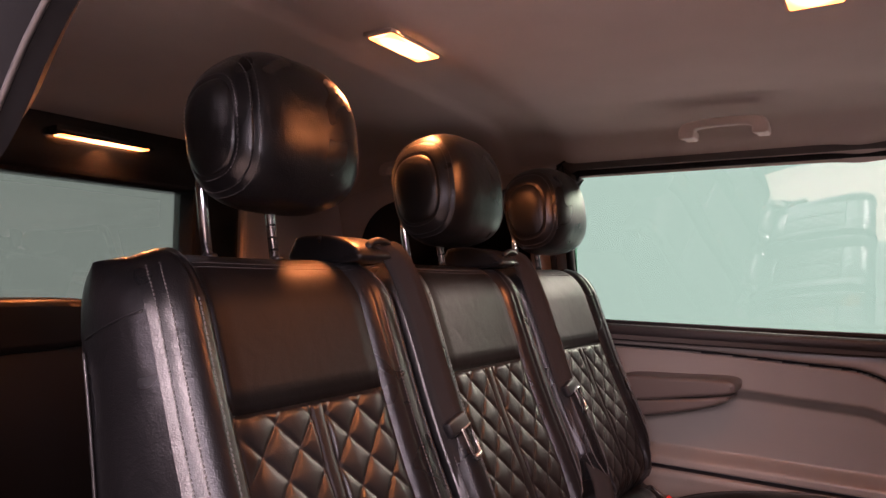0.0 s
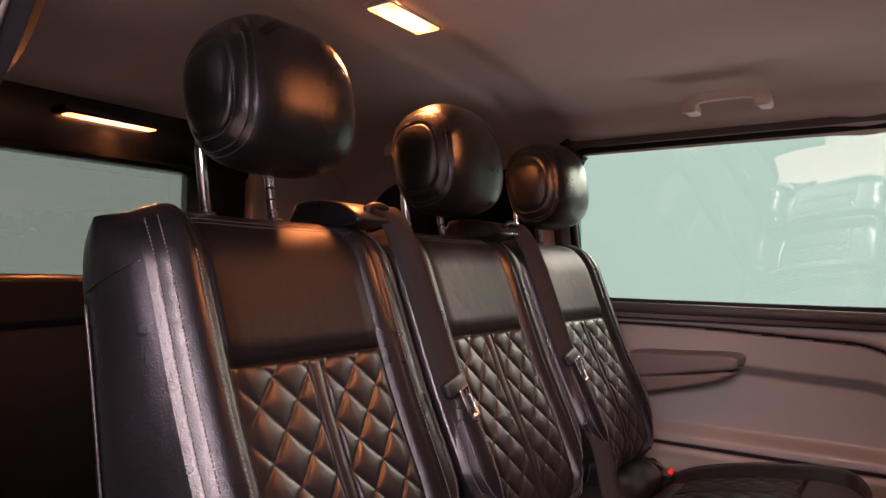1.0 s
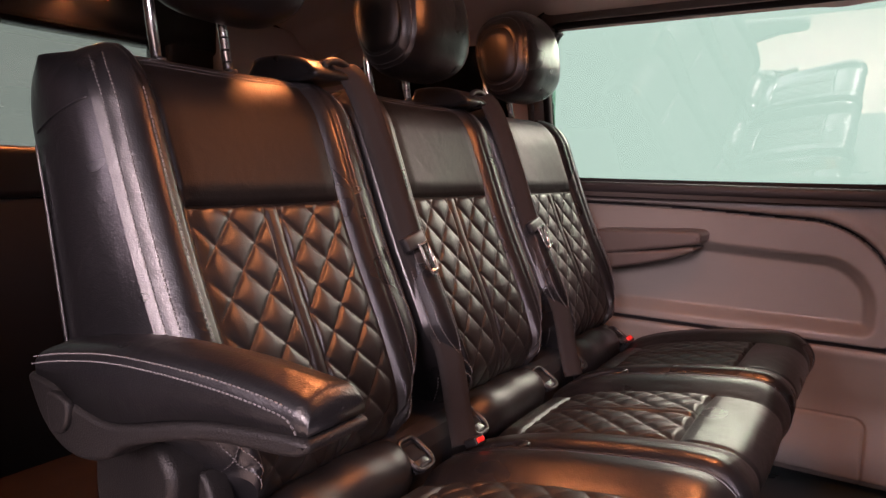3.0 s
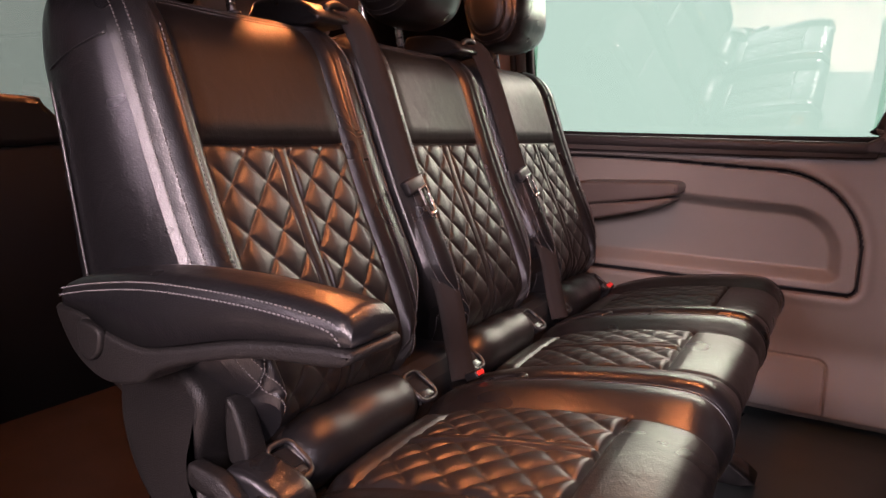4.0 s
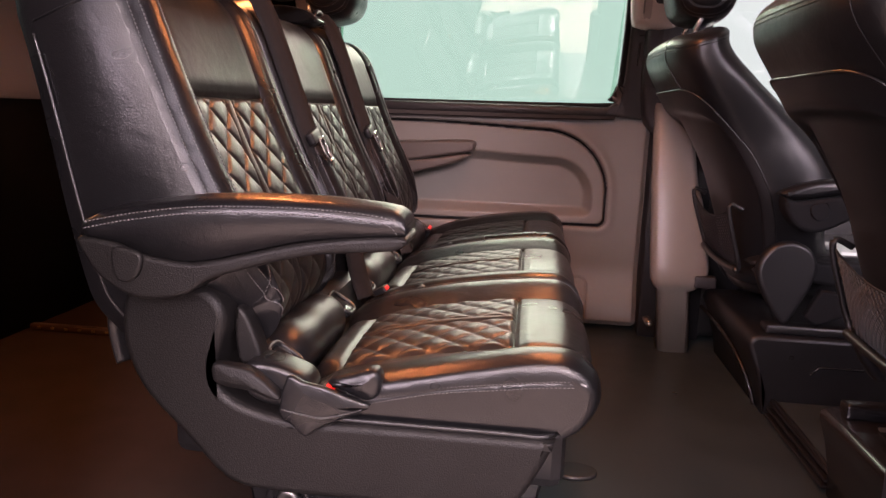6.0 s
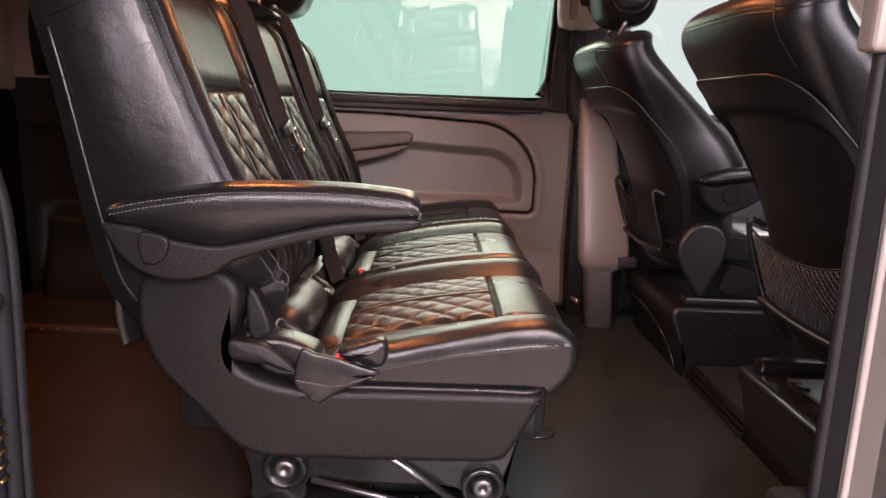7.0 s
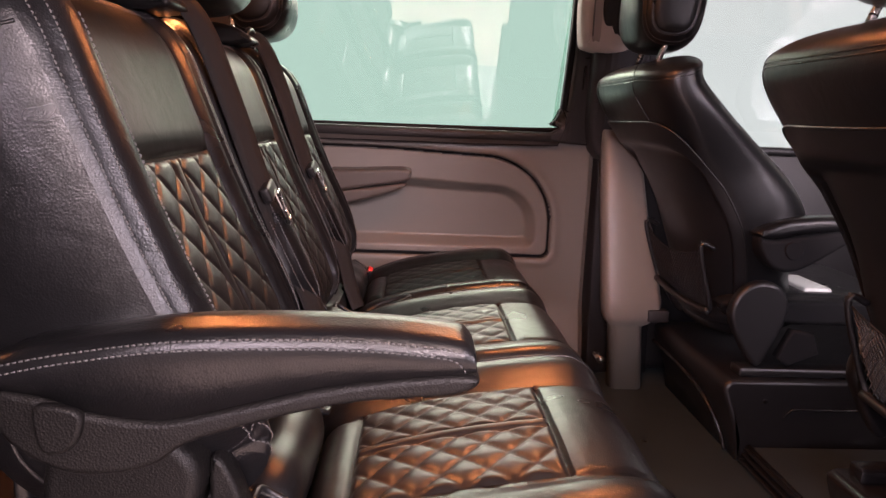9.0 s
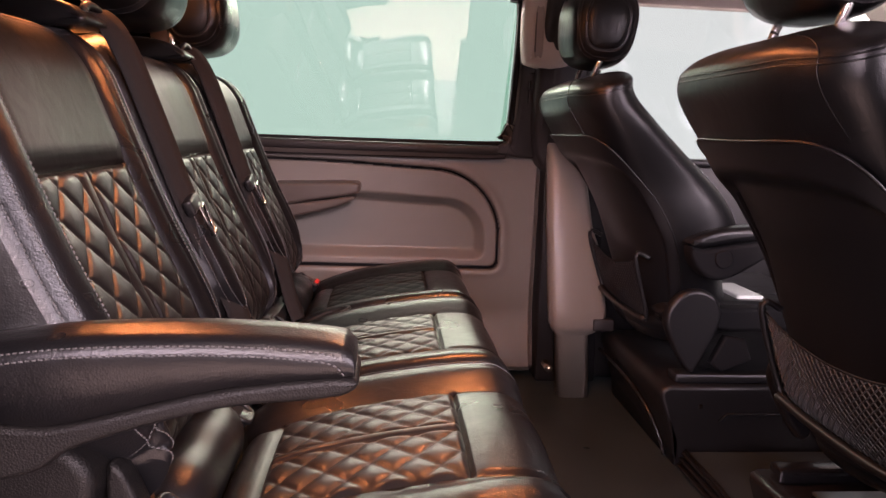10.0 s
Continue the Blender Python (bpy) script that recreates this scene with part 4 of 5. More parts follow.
    part("rear_strip", got["rear"], LEATHER_SMOOTH, cu)
    for k in ("bolster_a", "bolster_b"):
        part("bolster", got[k], LEATHER, cu)
    for k in ("side_a", "side_b"):
        part("side_panel", got[k], LEATHER, cu)
    lines = []
    for i0 in (5, 7) if idx else ():
        lines.append(stitches([(rings[j][i0], (0, -1, 0.4)) for j in range(26, len(rings) - 70)]))
    if lines:
        tagged(part("stitching", join(*lines), THREAD, cu, smooth=False), kind="stuff")
    pip = [rings[j][n - 12] for j in range(20, len(rings) - 22)]
    part("piping", tube(pip, 0.003, 6), LEATHER_SMOOTH, cu)
    part('cushion_base', rbox(-0.30, -0.02, yc - wl + 0.006, yc + wr - 0.008, 0.335, 0.385, 0.018, 4), LEATHER, cu)
    if idx == 0:
        part("side_cheek", slab([(-0.34, 0.362), (-0.335, 0.382), (-0.263, 0.406), (-0.19, 0.423), (-0.10, 0.437), (-0.036, 0.446), (0.006, 0.450), (0.024, 0.443), (0.031, 0.424), (0.026, 0.402), (0.012, 0.380), (-0.008, 0.364), (-0.03, 0.361), (-0.2, 0.360)], yc - wl - 0.0045, yc - 0.02, 0.014, 6, 4), LEATHER, cu)
        dash = []
        for dz in (0.010, 0.018):
            dash.append(stitches([((q[0], yc - wl - 0.0043, q[1] - dz), (0, -1, 0.1)) for q in curve_pts([(-0.29, 0.402), (-0.19, 0.427), (-0.10, 0.441), (-0.036, 0.450), (0.004, 0.453)], 14)], 0.0056, 0.0038, 0.0006, 0.0006))
        tagged(part("stitching", join(*dash), THREAD, cu, smooth=False), kind="stuff")
        part("skirt_seam", tube(curve_pts([(-0.30, yc - wl - 0.005, 0.360), (-0.10, yc - wl - 0.005, 0.361), (-0.05, yc - wl - 0.004, 0.361), (-0.034, yc - wl + 0.006, 0.361)], 6), 0.0016, 6), PIPING, cu, "pale seam above the skirt")
    # roll cushion behind, with its anchor caps
    rr = []
    for t in np.linspace(-1, 1, 25):
        k = (1 - abs(t) ** 6) ** 0.5 if abs(t) < 1 else 0.05
        k = max(k, 0.35)
        rr.append([(-0.448 + 0.052 * k * math.cos(a), yc + 0.145 * t, 0.398 + 0.052 * k * math.sin(a) + 0.002 * math.sin(9 * t)) for a in np.linspace(0, 2 * math.pi, 29)[:-1]])
    part("roll", loft(rr), LEATHER_SMOOTH, cu, "leather roll between cushion and backrest")
    for sy in (-1, 1):
        yy = yc + sy * 0.150
        ca = Matrix.Translation((-0.425, yy, 0.415)) @ Matrix.Rotation(math.radians(25), 4, "Y")
        tor = [ca @ Vector((0.002 + 0.027 * math.copysign(abs(math.cos(a)) ** 0.6, math.cos(a)), 0.024 * math.copysign(abs(math.sin(a)) ** 0.6, math.sin(a)), 0.006 - 0.006 * math.cos(a))) for a in np.linspace(0, 2 * math.pi, 33)[:-1]]
        part("anchor_collar", tube(tor, 0.0042, 8, True), DARK_PLASTIC, cu, "black child-seat anchor collar")
        part("anchor_slot", rbox(-0.020, 0.012, -0.017, 0.017, 0.002, 0.0055, 0.0015, 2, ca), MATT_BLACK, cu)
        if idx == 0:
            word = bpy.data.curves.new("lettering", "FONT")
            word.body, word.size, word.extrude, word.align_x, word.align_y = "ISOFIX", 0.0085, 0.0002, "CENTER", "CENTER"
            word.materials.append(PIPING)
            ob = new("lettering", word)
            ob.parent = cu
            ob.matrix_parent_inverse = Matrix.Translation(-BASE[bench.name])
            ob.matrix_world = ca @ Matrix.Translation((0.024, 0, 0.0045)) @ Matrix.Rotation(math.pi / 2, 4, "Z")
            tagged(ob, "pale anchor lettering")
        part("anchor_plate", rbox(-0.024, 0.026, -0.02, 0.02, -0.012, 0.004, 0.004, 2, ca), BLACK_METAL, cu)
    return cu


for i, yc in enumerate(YC):
    backrest(yc, i)
    headrest(bench, -0.678, yc + 0.012, 1.165 if i == 0 else 1.138, math.radians(11), 0.124, post_y=0.0605, drop=0.125, shift=(-0.040, -0.034))
    cushion(yc, 0.213 if i == 0 else 0.232, 0.232, i)


# bench armrest, recliner cover, skirt, lever, feet
ARM = [(-0.640, 0.634), (-0.610, 0.648), (-0.569, 0.657), (-0.470, 0.672), (-0.341, 0.676), (-0.245, 0.670), (-0.222, 0.660), (-0.217, 0.645), (-0.224, 0.640), (-0.34, 0.627), (-0.456, 0.598), (-0.50, 0.592), (-0.552, 0.599), (-0.59, 0.612), (-0.642, 0.617)]
arm_top, arm_low = curve_pts(ARM[:8], 8), curve_pts(ARM[8:][::-1], 8)
arm_rings = []
for x in np.concatenate([np.linspace(-0.6395, -0.60, 14), np.linspace(-0.59, -0.245, 40), np.linspace(-0.242, -0.2180, 16)]):
    zt = np.interp(x, [q[0] for q in arm_top], [q[1] for q in arm_top])
    zb = min(np.interp(x, [q[0] for q in arm_low], [q[1] for q in arm_low]), zt - 0.004)
    end = 0.003 * sst(-0.232, -0.218, x) + 0.006 * sst(-0.625, -0.64, x)
    ya, yb, r = 0.472 + end, 0.548 - end, min(0.021, 0.6 * (zt - zb))
    arc = [(ya + r - r * math.cos(a), zt - r + r * math.sin(a)) for a in np.linspace(0, math.pi / 2, 9)]
    crown = [(ya + r + (yb - ya - 2 * r) * t, zt + 0.003 * math.sin(math.pi * t)) for t in (0.25, 0.5, 0.75)]
    arm_rings.append([(x, y, z) for y, z in [(ya, zb)] + arc + crown + [(ya + yb - y, z) for y, z in arc[::-1]] + [(yb, zb)]])
part_arm = part("armrest", loft(arm_rings), LEATHER, bench, "long leather-topped folding armrest")
ARM_LOW = [(-0.641, 0.615), (-0.59, 0.610), (-0.552, 0.597), (-0.50, 0.590), (-0.456, 0.596), (-0.34, 0.625), (-0.226, 0.638), (-0.231, 0.620), (-0.34, 0.607), (-0.457, 0.573), (-0.496, 0.549), (-0.535, 0.539), (-0.574, 0.541), (-0.612, 0.561), (-0.636, 0.592)]
part("arm_shell", slab(ARM_LOW, 0.4705, 0.5495, 0.007, 6, 6), PLASTIC, part_arm, "grained plastic armrest shell")
part("arm_button", slab([(-0.578, 0.606), (-0.553, 0.598), (-0.556, 0.575), (-0.570, 0.562), (-0.586, 0.563), (-0.592, 0.580), (-0.592, 0.602)], 0.464, 0.475, 0.004, 4, 5), PLASTIC, part_arm)
dat = []
top_line = [q for q in curve_pts([(-0.632, 0.634), (-0.569, 0.648), (-0.470, 0.662), (-0.341, 0.666), (-0.25, 0.661), (-0.230, 0.652), (-0.227, 0.643)], 12)]
for off in (0.0, -0.0075):
    dat.append(stitches([((q[0], 0.4712 + (0.0030 if off == 0 else 0.0004), q[1] + off), (0, -1, 0.3)) for q in top_line], 0.0056, 0.0038, 0.0007, 0.0009))
tagged(part("stitching", join(*dat), THREAD, part_arm, "pale double stitching", smooth=False), kind="stuff")

SHIELD = [(-0.622, 0.525), (-0.585, 0.540), (-0.535, 0.545), (-0.500, 0.535), (-0.481, 0.514), (-0.478, 0.488), (-0.488, 0.452), (-0.494, 0.425), (-0.488, 0.396), (-0.458, 0.375), (-0.41, 0.362), (-0.36, 0.358), (-0.267, 0.360), (-0.10, 0.361), (-0.028, 0.361), (-0.022, 0.352), (-0.040, 0.31), (-0.066, 0.262), (-0.085, 0.248), (-0.15, 0.244), (-0.30, 0.242), (-0.43, 0.243), (-0.475, 0.252), (-0.505, 0.275), (-0.55, 0.325), (-0.598, 0.375), (-0.622, 0.42), (-0.632, 0.47)]
part("side_shield", slab(SHIELD, 0.534, 0.68, 0.013, 7, 4), PLASTIC, bench, "grained plastic side shield and skirt")
part("side_shield", slab(SHIELD, 1.86, 1.93, 0.015, 4, 4), PLASTIC, bench)
part("skirt", slab([(-0.45, 0.245), (-0.45, 0.34), (-0.03, 0.35), (-0.045, 0.30), (-0.085, 0.25)], 0.60, 1.88, 0.014, 4, 0), PLASTIC, bench, "grained plastic seat skirt")
part("skirt_beading", tube(curve_pts([(-0.40, 0.545, 0.362), (-0.267, 0.543, 0.363), (-0.10, 0.543, 0.364), (-0.03, 0.546, 0.364), (-0.012, 0.60, 0.364)], 6), 0.004, 8), DARK_PLASTIC, bench)
lever = part("lever", slab([(-0.492, 0.436), (-0.468, 0.436), (-0.438, 0.430), (-0.408, 0.407), (-0.396, 0.394), (-0.408, 0.390), (-0.438, 0.400), (-0.472, 0.404), (-0.492, 0.412)], 0.522, 0.545, 0.006, 5, 5, 0.003), PLASTIC, bench, "recliner lever")
part("lever_bracket", slab([(-0.478, 0.50), (-0.462, 0.498), (-0.440, 0.44), (-0.452, 0.425), (-0.474, 0.43)], 0.566, 0.60, 0.006, 4, 4), PLASTIC, bench)
part("strap_tail", strap(curve_pts([(-0.66, 0.60, 0.56), (-0.668, 0.598, 0.50), (-0.672, 0.60, 0.45), (-0.664, 0.602, 0.40)], 6), (0.6, 0.8, 0), 0.02, 0.0015), LEATHER, bench)

# inner bench body closing it below and behind
part("seat_pan", rbox(-0.60, 0.0, 0.60, 1.90, 0.25, 0.355, 0.02), DARK_PLASTIC, bench)
part("hinge_block", rbox(-0.62, -0.43, 0.62, 1.90, 0.28, 0.44, 0.03), DARK_PLASTIC, bench)


def foot(yc):
    ft = part("floor_bracket", slab([(-0.49, 0.245), (-0.06, 0.245), (-0.045, 0.13), (-0.05, 0.06), (-0.10, 0.05), (-0.14, 0.10), (-0.30, 0.105), (-0.40, 0.11), (-0.42, 0.06), (-0.50, 0.055), (-0.515, 0.11)], yc, yc + 0.035, 0.006, 3, 3), BLACK_METAL, bench, "black steel floor bracket")
    for bx, bz in ((-0.447, 0.137), (-0.089, 0.112)):
        def ring(y, r):
            return [(bx + r * math.cos(a), y, bz + r * math.sin(a)) for a in np.linspace(0, 2 * math.pi, 25)[:-1]]
        part("bush", loft([ring(yc + 0.01, 0.040), ring(yc - 0.014, 0.040), ring(yc - 0.018, 0.036), ring(yc - 0.018, 0.030), ring(yc - 0.006, 0.028)]), BLACK_METAL, ft)
        part("bolt", loft([ring(yc - 0.004, 0.019), ring(yc - 0.017, 0.019), ring(yc - 0.020, 0.016), ring(yc - 0.020, 0.006), ring(yc - 0.016, 0.004)]), BOLT, ft, "steel bolt head")
    part("strut", tube([(-0.32, yc - 0.012, 0.21), (-0.14, yc - 0.012, 0.085)], 0.007, 8), STEEL, ft, "bright steel strut")
    part("strut", tube([(-0.40, yc - 0.012, 0.118), (-0.22, yc - 0.012, 0.075), (-0.205, yc - 0.012, 0.085)], 0.006, 8), STEEL, ft)
    part("rail_shoe", slab([(-0.53, 0.0), (-0.52, 0.05), (-0.46, 0.085), (-0.40, 0.06), (-0.13, 0.055), (-0.08, 0.075), (-0.02, 0.05), (-0.005, 0.0)], yc - 0.02, yc + 0.06, 0.006, 3, 3), BLACK_METAL, ft)
    return ft


foot(0.70)
foot(1.72)
part("toe_pedal", slab([(0.015, 0.935), (0.045, 0.925), (0.080, 0.935), (0.092, 0.957), (0.080, 0.980), (0.045, 0.990), (0.015, 0.978)], 0.086, 0.096, 0.004, 4, 4, axis="z"), DARK_PLASTIC, bench, "round black foot pedal under the cushion")
part("toe_lever", slab([(-0.07, 0.93), (-0.01, 0.93), (0.02, 0.97), (0.0, 1.02), (-0.07, 1.03)], 0.095, 0.105, 0.004, 3, 4, axis="z"), DARK_PLASTIC, bench)


# seat belts: shoulder guide, webbing, tongue and the buckle by the cushion
def belt(y0, idx):
    b = thing("seat_belt", (-0.60, y0, 0.4), "dark brown-grey seat belt hanging down beside the backrest", "seat belt", "bench seat belts")
    gx, gz = -0.70, 1.012
    g = part("guide", slab([(-0.77, 0.985), (-0.768, 1.018), (-0.752, 1.030), (-0.69, 1.030), (-0.640, 1.016), (-0.626, 0.99)], y0 - 0.092, y0 - 0.002, 0.009, 5, 4), LEATHER, b, "leather-covered shoulder guide")
    part("guide_mouth", tube([Vector((-0.635, y0 - 0.024 + 0.030 * math.cos(a), 1.012 + 0.012 * math.sin(a))) for a in np.linspace(0, 2 * math.pi, 21)[:-1]], 0.006, 8, True), DARK_PLASTIC, b)
    path = curve_pts([(-0.66, y0 - 0.02, 1.015), (-0.628, y0 - 0.01, 1.012), (-0.598, y0 + 0.0, 0.965), (-0.562, y0 + 0.014, 0.86), (-0.526, y0 + 0.028, 0.745), (-0.494, y0 + 0.036, 0.66), (-0.446, y0 + 0.045, 0.545), (-0.42, y0 + 0.04, 0.45), (-0.40, y0 + 0.03, 0.40)], 8)
    part("webbing", strap(path, (0.55, 0.85, 0), 0.0235, 0.0012), WEB, b)
    at = Vector((-0.520, y0 + 0.030, 0.726))
    m = Matrix.Translation(at) @ Matrix.Rotation(math.radians(-20), 4, "Y") @ Matrix.Rotation(math.radians(14), 4, "X")
    part("tongue_cover", rbox(0.0, 0.016, -0.028, 0.030, -0.013, 0.013, 0.005, 3, m), DARK_PLASTIC, b)
    pl = [(-0.011, -0.010), (0.011, -0.010), (0.0115, -0.036), (0.0105, -0.060), (-0.0105, -0.060), (-0.0115, -0.036)]
    ring_o = [m @ Vector((0.018, 0.010 + q[0], q[1])) for q in pl]
    part("tongue", join(tube(ring_o, 0.0034, 8, True), tube([ring_o[3], ring_o[4]], 0.0050, 8)), CHROME, b, "steel belt tongue")
    return b


def trough(yb):
    """A flush oval buckle pocket lying on the bolsters between two cushions."""
    def height(x):
        return np.interp(x, [q[0] for q in PATHD[:150]], [q[1] for q in PATHD[:150]]) + 0.0125

    def ring(k, lift):
        out = []
        for a in np.linspace(0, 2 * math.pi, 33)[:-1]:
            c, s = math.cos(a), math.sin(a)
            x = -0.334 + 0.060 * k * math.copysign(abs(c) ** 0.7, c)
            out.append((x, yb + 0.026 * k * math.copysign(abs(s) ** 0.85, s) + 0.25 * (x + 0.334), height(x) + lift))
        return out
    tr = part("buckle_trough", loft([ring(k, z) for k, z in ((1.0, -0.012), (1.0, 0.002), (0.95, 0.0045), (0.88, 0.005), (0.82, 0.002), (0.74, -0.003))]), LEATHER, bench, "black leather-rimmed buckle pocket")
    part("pocket_floor", loft([ring(0.80, -0.001), ring(0.3, -0.0015)]), MATT_BLACK, tr)


for yb in (0.99, 1.462):
    trough(yb)
belt(0.997, 0)
belt(1.467, 1)


def buckle(x, y, z, tilt, size=1.0):
    b = thing("belt_buckle", (x, y, z), "black seat-belt buckle with a red release button", "buckle", "bench buckles")
    m = Matrix.Translation((x, y, z)) @ Matrix.Rotation(math.radians(tilt), 4, "Y") @ Matrix.Rotation(math.radians(12), 4, "X") @ Matrix.Diagonal((size, size, size, 1))
    part("body", rbox(-0.014, 0.014, -0.024, 0.024, -0.05, 0.012, 0.006, 3, m), DARK_PLASTIC, b)
    part("button", rbox(-0.009, 0.009, -0.017, 0.017, 0.008, 0.017, 0.003, 2, m), RED, b, "red release button")
    return b


buckle(-0.340, 0.566, 0.398, 50, 0.75)
buckle(-0.352, 0.985, 0.434, 60, 0.45)
buckle(-0.40, 1.88, 0.402, 30, 0.7)
sl = thing("belt_stalk", (-0.35, 0.555, 0.33), "wide leather-sleeved belt stalk folded beside the cushion", "belt stalk")
part("sleeve", slab([(-0.386, 0.426), (-0.365, 0.420), (-0.335, 0.415), (-0.300, 0.403), (-0.270, 0.394), (-0.285, 0.382), (-0.321, 0.365), (-0.345, 0.351), (-0.362, 0.340), (-0.380, 0.355), (-0.399, 0.374)], 0.5245, 0.5345, 0.004, 4, 2, 0.003), LEATHER, sl)
part("sleeve_hem", tube(curve_pts([(-0.394, 0.5225, 0.379), (-0.360, 0.522, 0.374), (-0.335, 0.522, 0.372), (-0.300, 0.5225, 0.382), (-0.280, 0.523, 0.389)], 6), 0.0014, 6), PIPING, sl)
part("sleeve_fold", slab([(-0.335, 0.417), (-0.300, 0.431), (-0.270, 0.440), (-0.259, 0.428), (-0.262, 0.405), (-0.276, 0.394), (-0.305, 0.402)], 0.537, 0.570, 0.010, 6, 4, 0.004), LEATHER, sl)
part("housing", slab([(-0.455, 0.430), (-0.425, 0.436), (-0.385, 0.426), (-0.364, 0.412), (-0.362, 0.388), (-0.40, 0.372), (-0.45, 0.385)], 0.542, 0.60, 0.010, 5, 4), LEATHER, sl)


# ---------------------------------------------------------------- front seats
def front_seat(y0, dx, label, has_arm, ys, dxs):
    """A front seat seen from behind: padded back, plastic shell with a net pocket, headrest, cushion, base."""
    fs = thing("front_seat", (0.7 + dx, y0, 0.0), label, "car seat", "front seats")
    prof = [(0.62, 0.30), (0.585, 0.384), (0.53, 0.56), (0.445, 0.72), (0.365, 0.86), (0.322, 0.94), (0.322, 0.985), (0.33, 1.02)]
    rear = curve_pts(prof, 8)

    def half(z):
        if has_arm:
            return 0.205 + 0.065 * sst(0.35, 0.62, z) + 0.040 * sst(0.70, 0.92, z)
        return 0.160 + 0.075 * sst(0.30, 0.58, z) + 0.021 * sst(0.70, 0.92, z)

    def thick(z):
        return 0.20 + 0.07 * sst(0.86, 0.62, z) - 0.02 * sst(0.8, 0.95, z)
    zk, xk = [q[1] for q in rear], [q[0] for q in rear]

    def skin(phi, z, out=0.0):
        """The padded back: phi 0 is the rear middle, +-90 the sides, 180 the front."""
        W, T = half(z) + out, thick(z)
        c, s = math.cos(phi), math.sin(phi)
        ww = math.copysign(abs(s) ** 0.82, s) * W
        dd = (1 - math.copysign(abs(c) ** 0.82, c)) / 2 * T
        bol = 0.06 * sst(0.40, 0.8, abs(s)) * (1 if c < 0 else 0) * sst(1.02, 0.66, z) * sst(0.4, 0.6, z)
        x = np.interp(z, zk, xk) + dx
        if out == 0.0:
            x += 0.044 * sst(0.42, 0.66, c) * sst(0.84, 0.79, z) * sst(0.31, 0.36, z)
        return Vector((x + dd * 0.93 + bol - out * max(c, 0), y0 + ww, z + dd * 0.26 - 0.012 * sst(0.5, 1.0, abs(s)) * sst(0.8, 0.97, z)))
    N = 72
    ZS = 0.972
    rings = [[skin(2 * math.pi * k / N, z) for k in range(N)] for z in np.linspace(0.30, ZS, 60)]
    top_ring = rings[-1]
    mid = sum(top_ring, Vector()) / N

    def dome(phi, a, out=0.0):
        """The rounded top above the double seam."""
        q = skin(phi, ZS, out)
        k = max(math.cos(a), 0.0) ** 0.62
        return Vector((mid.x + (q.x - mid.x) * k, mid.y + (q.y - mid.y) * k, mid.z + (q.z - mid.z) * k + (0.034 + out) * math.sin(a)))
    for a in np.linspace(0.04, math.pi / 2 - 0.02, 16):
        rings.append([dome(2 * math.pi * k / N, a) for k in range(N)])
    back = part("backrest", loft(rings), LEATHER_SMOOTH, fs, "black leather backrest with double seams")

    # plastic shell, a little proud of the padding, with a recess
    def shell_pt(u, t):
        top = 0.864 - 0.17 * abs(u) ** 5
        z = 0.33 + (top - 0.33) * t
        p = skin(u * math.radians(76), z, 0.005)
        cr = abs(u)
        rec = sst(0.84, 0.76, cr) * sst(0.915, 0.875, t + 0.04 * cr) * sst(0.03, 0.07, t)
        p.x += 0.032 * rec * (0.5 + 0.5 * sst(0.35, 0.7, t))
        return p
    us, ts = np.linspace(-1, 1, 65), np.linspace(0, 1, 64)
    part("back_shell", grid(us, ts, shell_pt), SHELL_BLACK, fs, "smooth black plastic back shell")
    rim = [shell_pt(-1, t) for t in np.linspace(0.05, 1, 40)] + [shell_pt(u, 1) for u in us[1:-1]] + [shell_pt(1, t) for t in np.linspace(1, 0.05, 40)]
    part("shell_edge", tube(rim, 0.0026, 8), DARK_PLASTIC, fs)
    # seams in the leather
    dashes = []
    turn = 27 if has_arm else 52
    for sg in (-1, 1):
        line = [skin(math.radians(sg * (turn + 5 * t * t)), ZS - 0.112 * t, 0.0004) for t in np.linspace(0, 1, 18)]
        part("seam", tube(line, 0.0011, 6), LEATHER, back)
        line = [dome(math.radians(sg * turn), a, 0.0004) for a in np.linspace(0.02, 1.2, 18)]
        part("seam", tube(line, 0.0011, 6), LEATHER, back)
    for zz in (ZS - 0.010, ZS - 0.002):
        line = [skin(math.radians(a), zz, 0.0003) for a in np.linspace(-120, 120, 70)]
        part("seam", tube(line, 0.0012, 6), LEATHER, back)
        dashes.append(stitches([(q, q - mid) for q in line], 0.0065, 0.004, 0.0004, 0.0012))
    tagged(part("stitching", join(*dashes), PIPING, back, smooth=False), kind="stuff")
    # hooks and the net between them
    yn = y0 - (0.025 if has_arm else 0.072)
    hooks = [Vector((0.520 + dx, yn + sg * 0.205, 0.565)) for sg in (-1, 1)]
    for h, sg in zip(hooks, (-1, 1)):
        part("pocket_hook", tube(curve_pts([h + Vector((0.035, 0, -0.01)), h + Vector((0.0, 0, 0.004)), h + Vector((0.002, 0, -0.03)), h + Vector((0.02, -sg * 0.004, -0.09)), h + Vector((0.045, -sg * 0.012, -0.165)), h + Vector((0.05, -sg * 0.04, -0.182))], 5), 0.0065, 10), DARK_PLASTIC, fs)
    net_top = lambda u: Vector((0.520 + dx, yn + u * 0.195, 0.55 - 0.035 * (1 - u * u)))
    net_bot = lambda u: Vector((0.566 + dx, yn + u * 0.182, 0.395 - 0.01 * (1 - u * u)))
    data = []
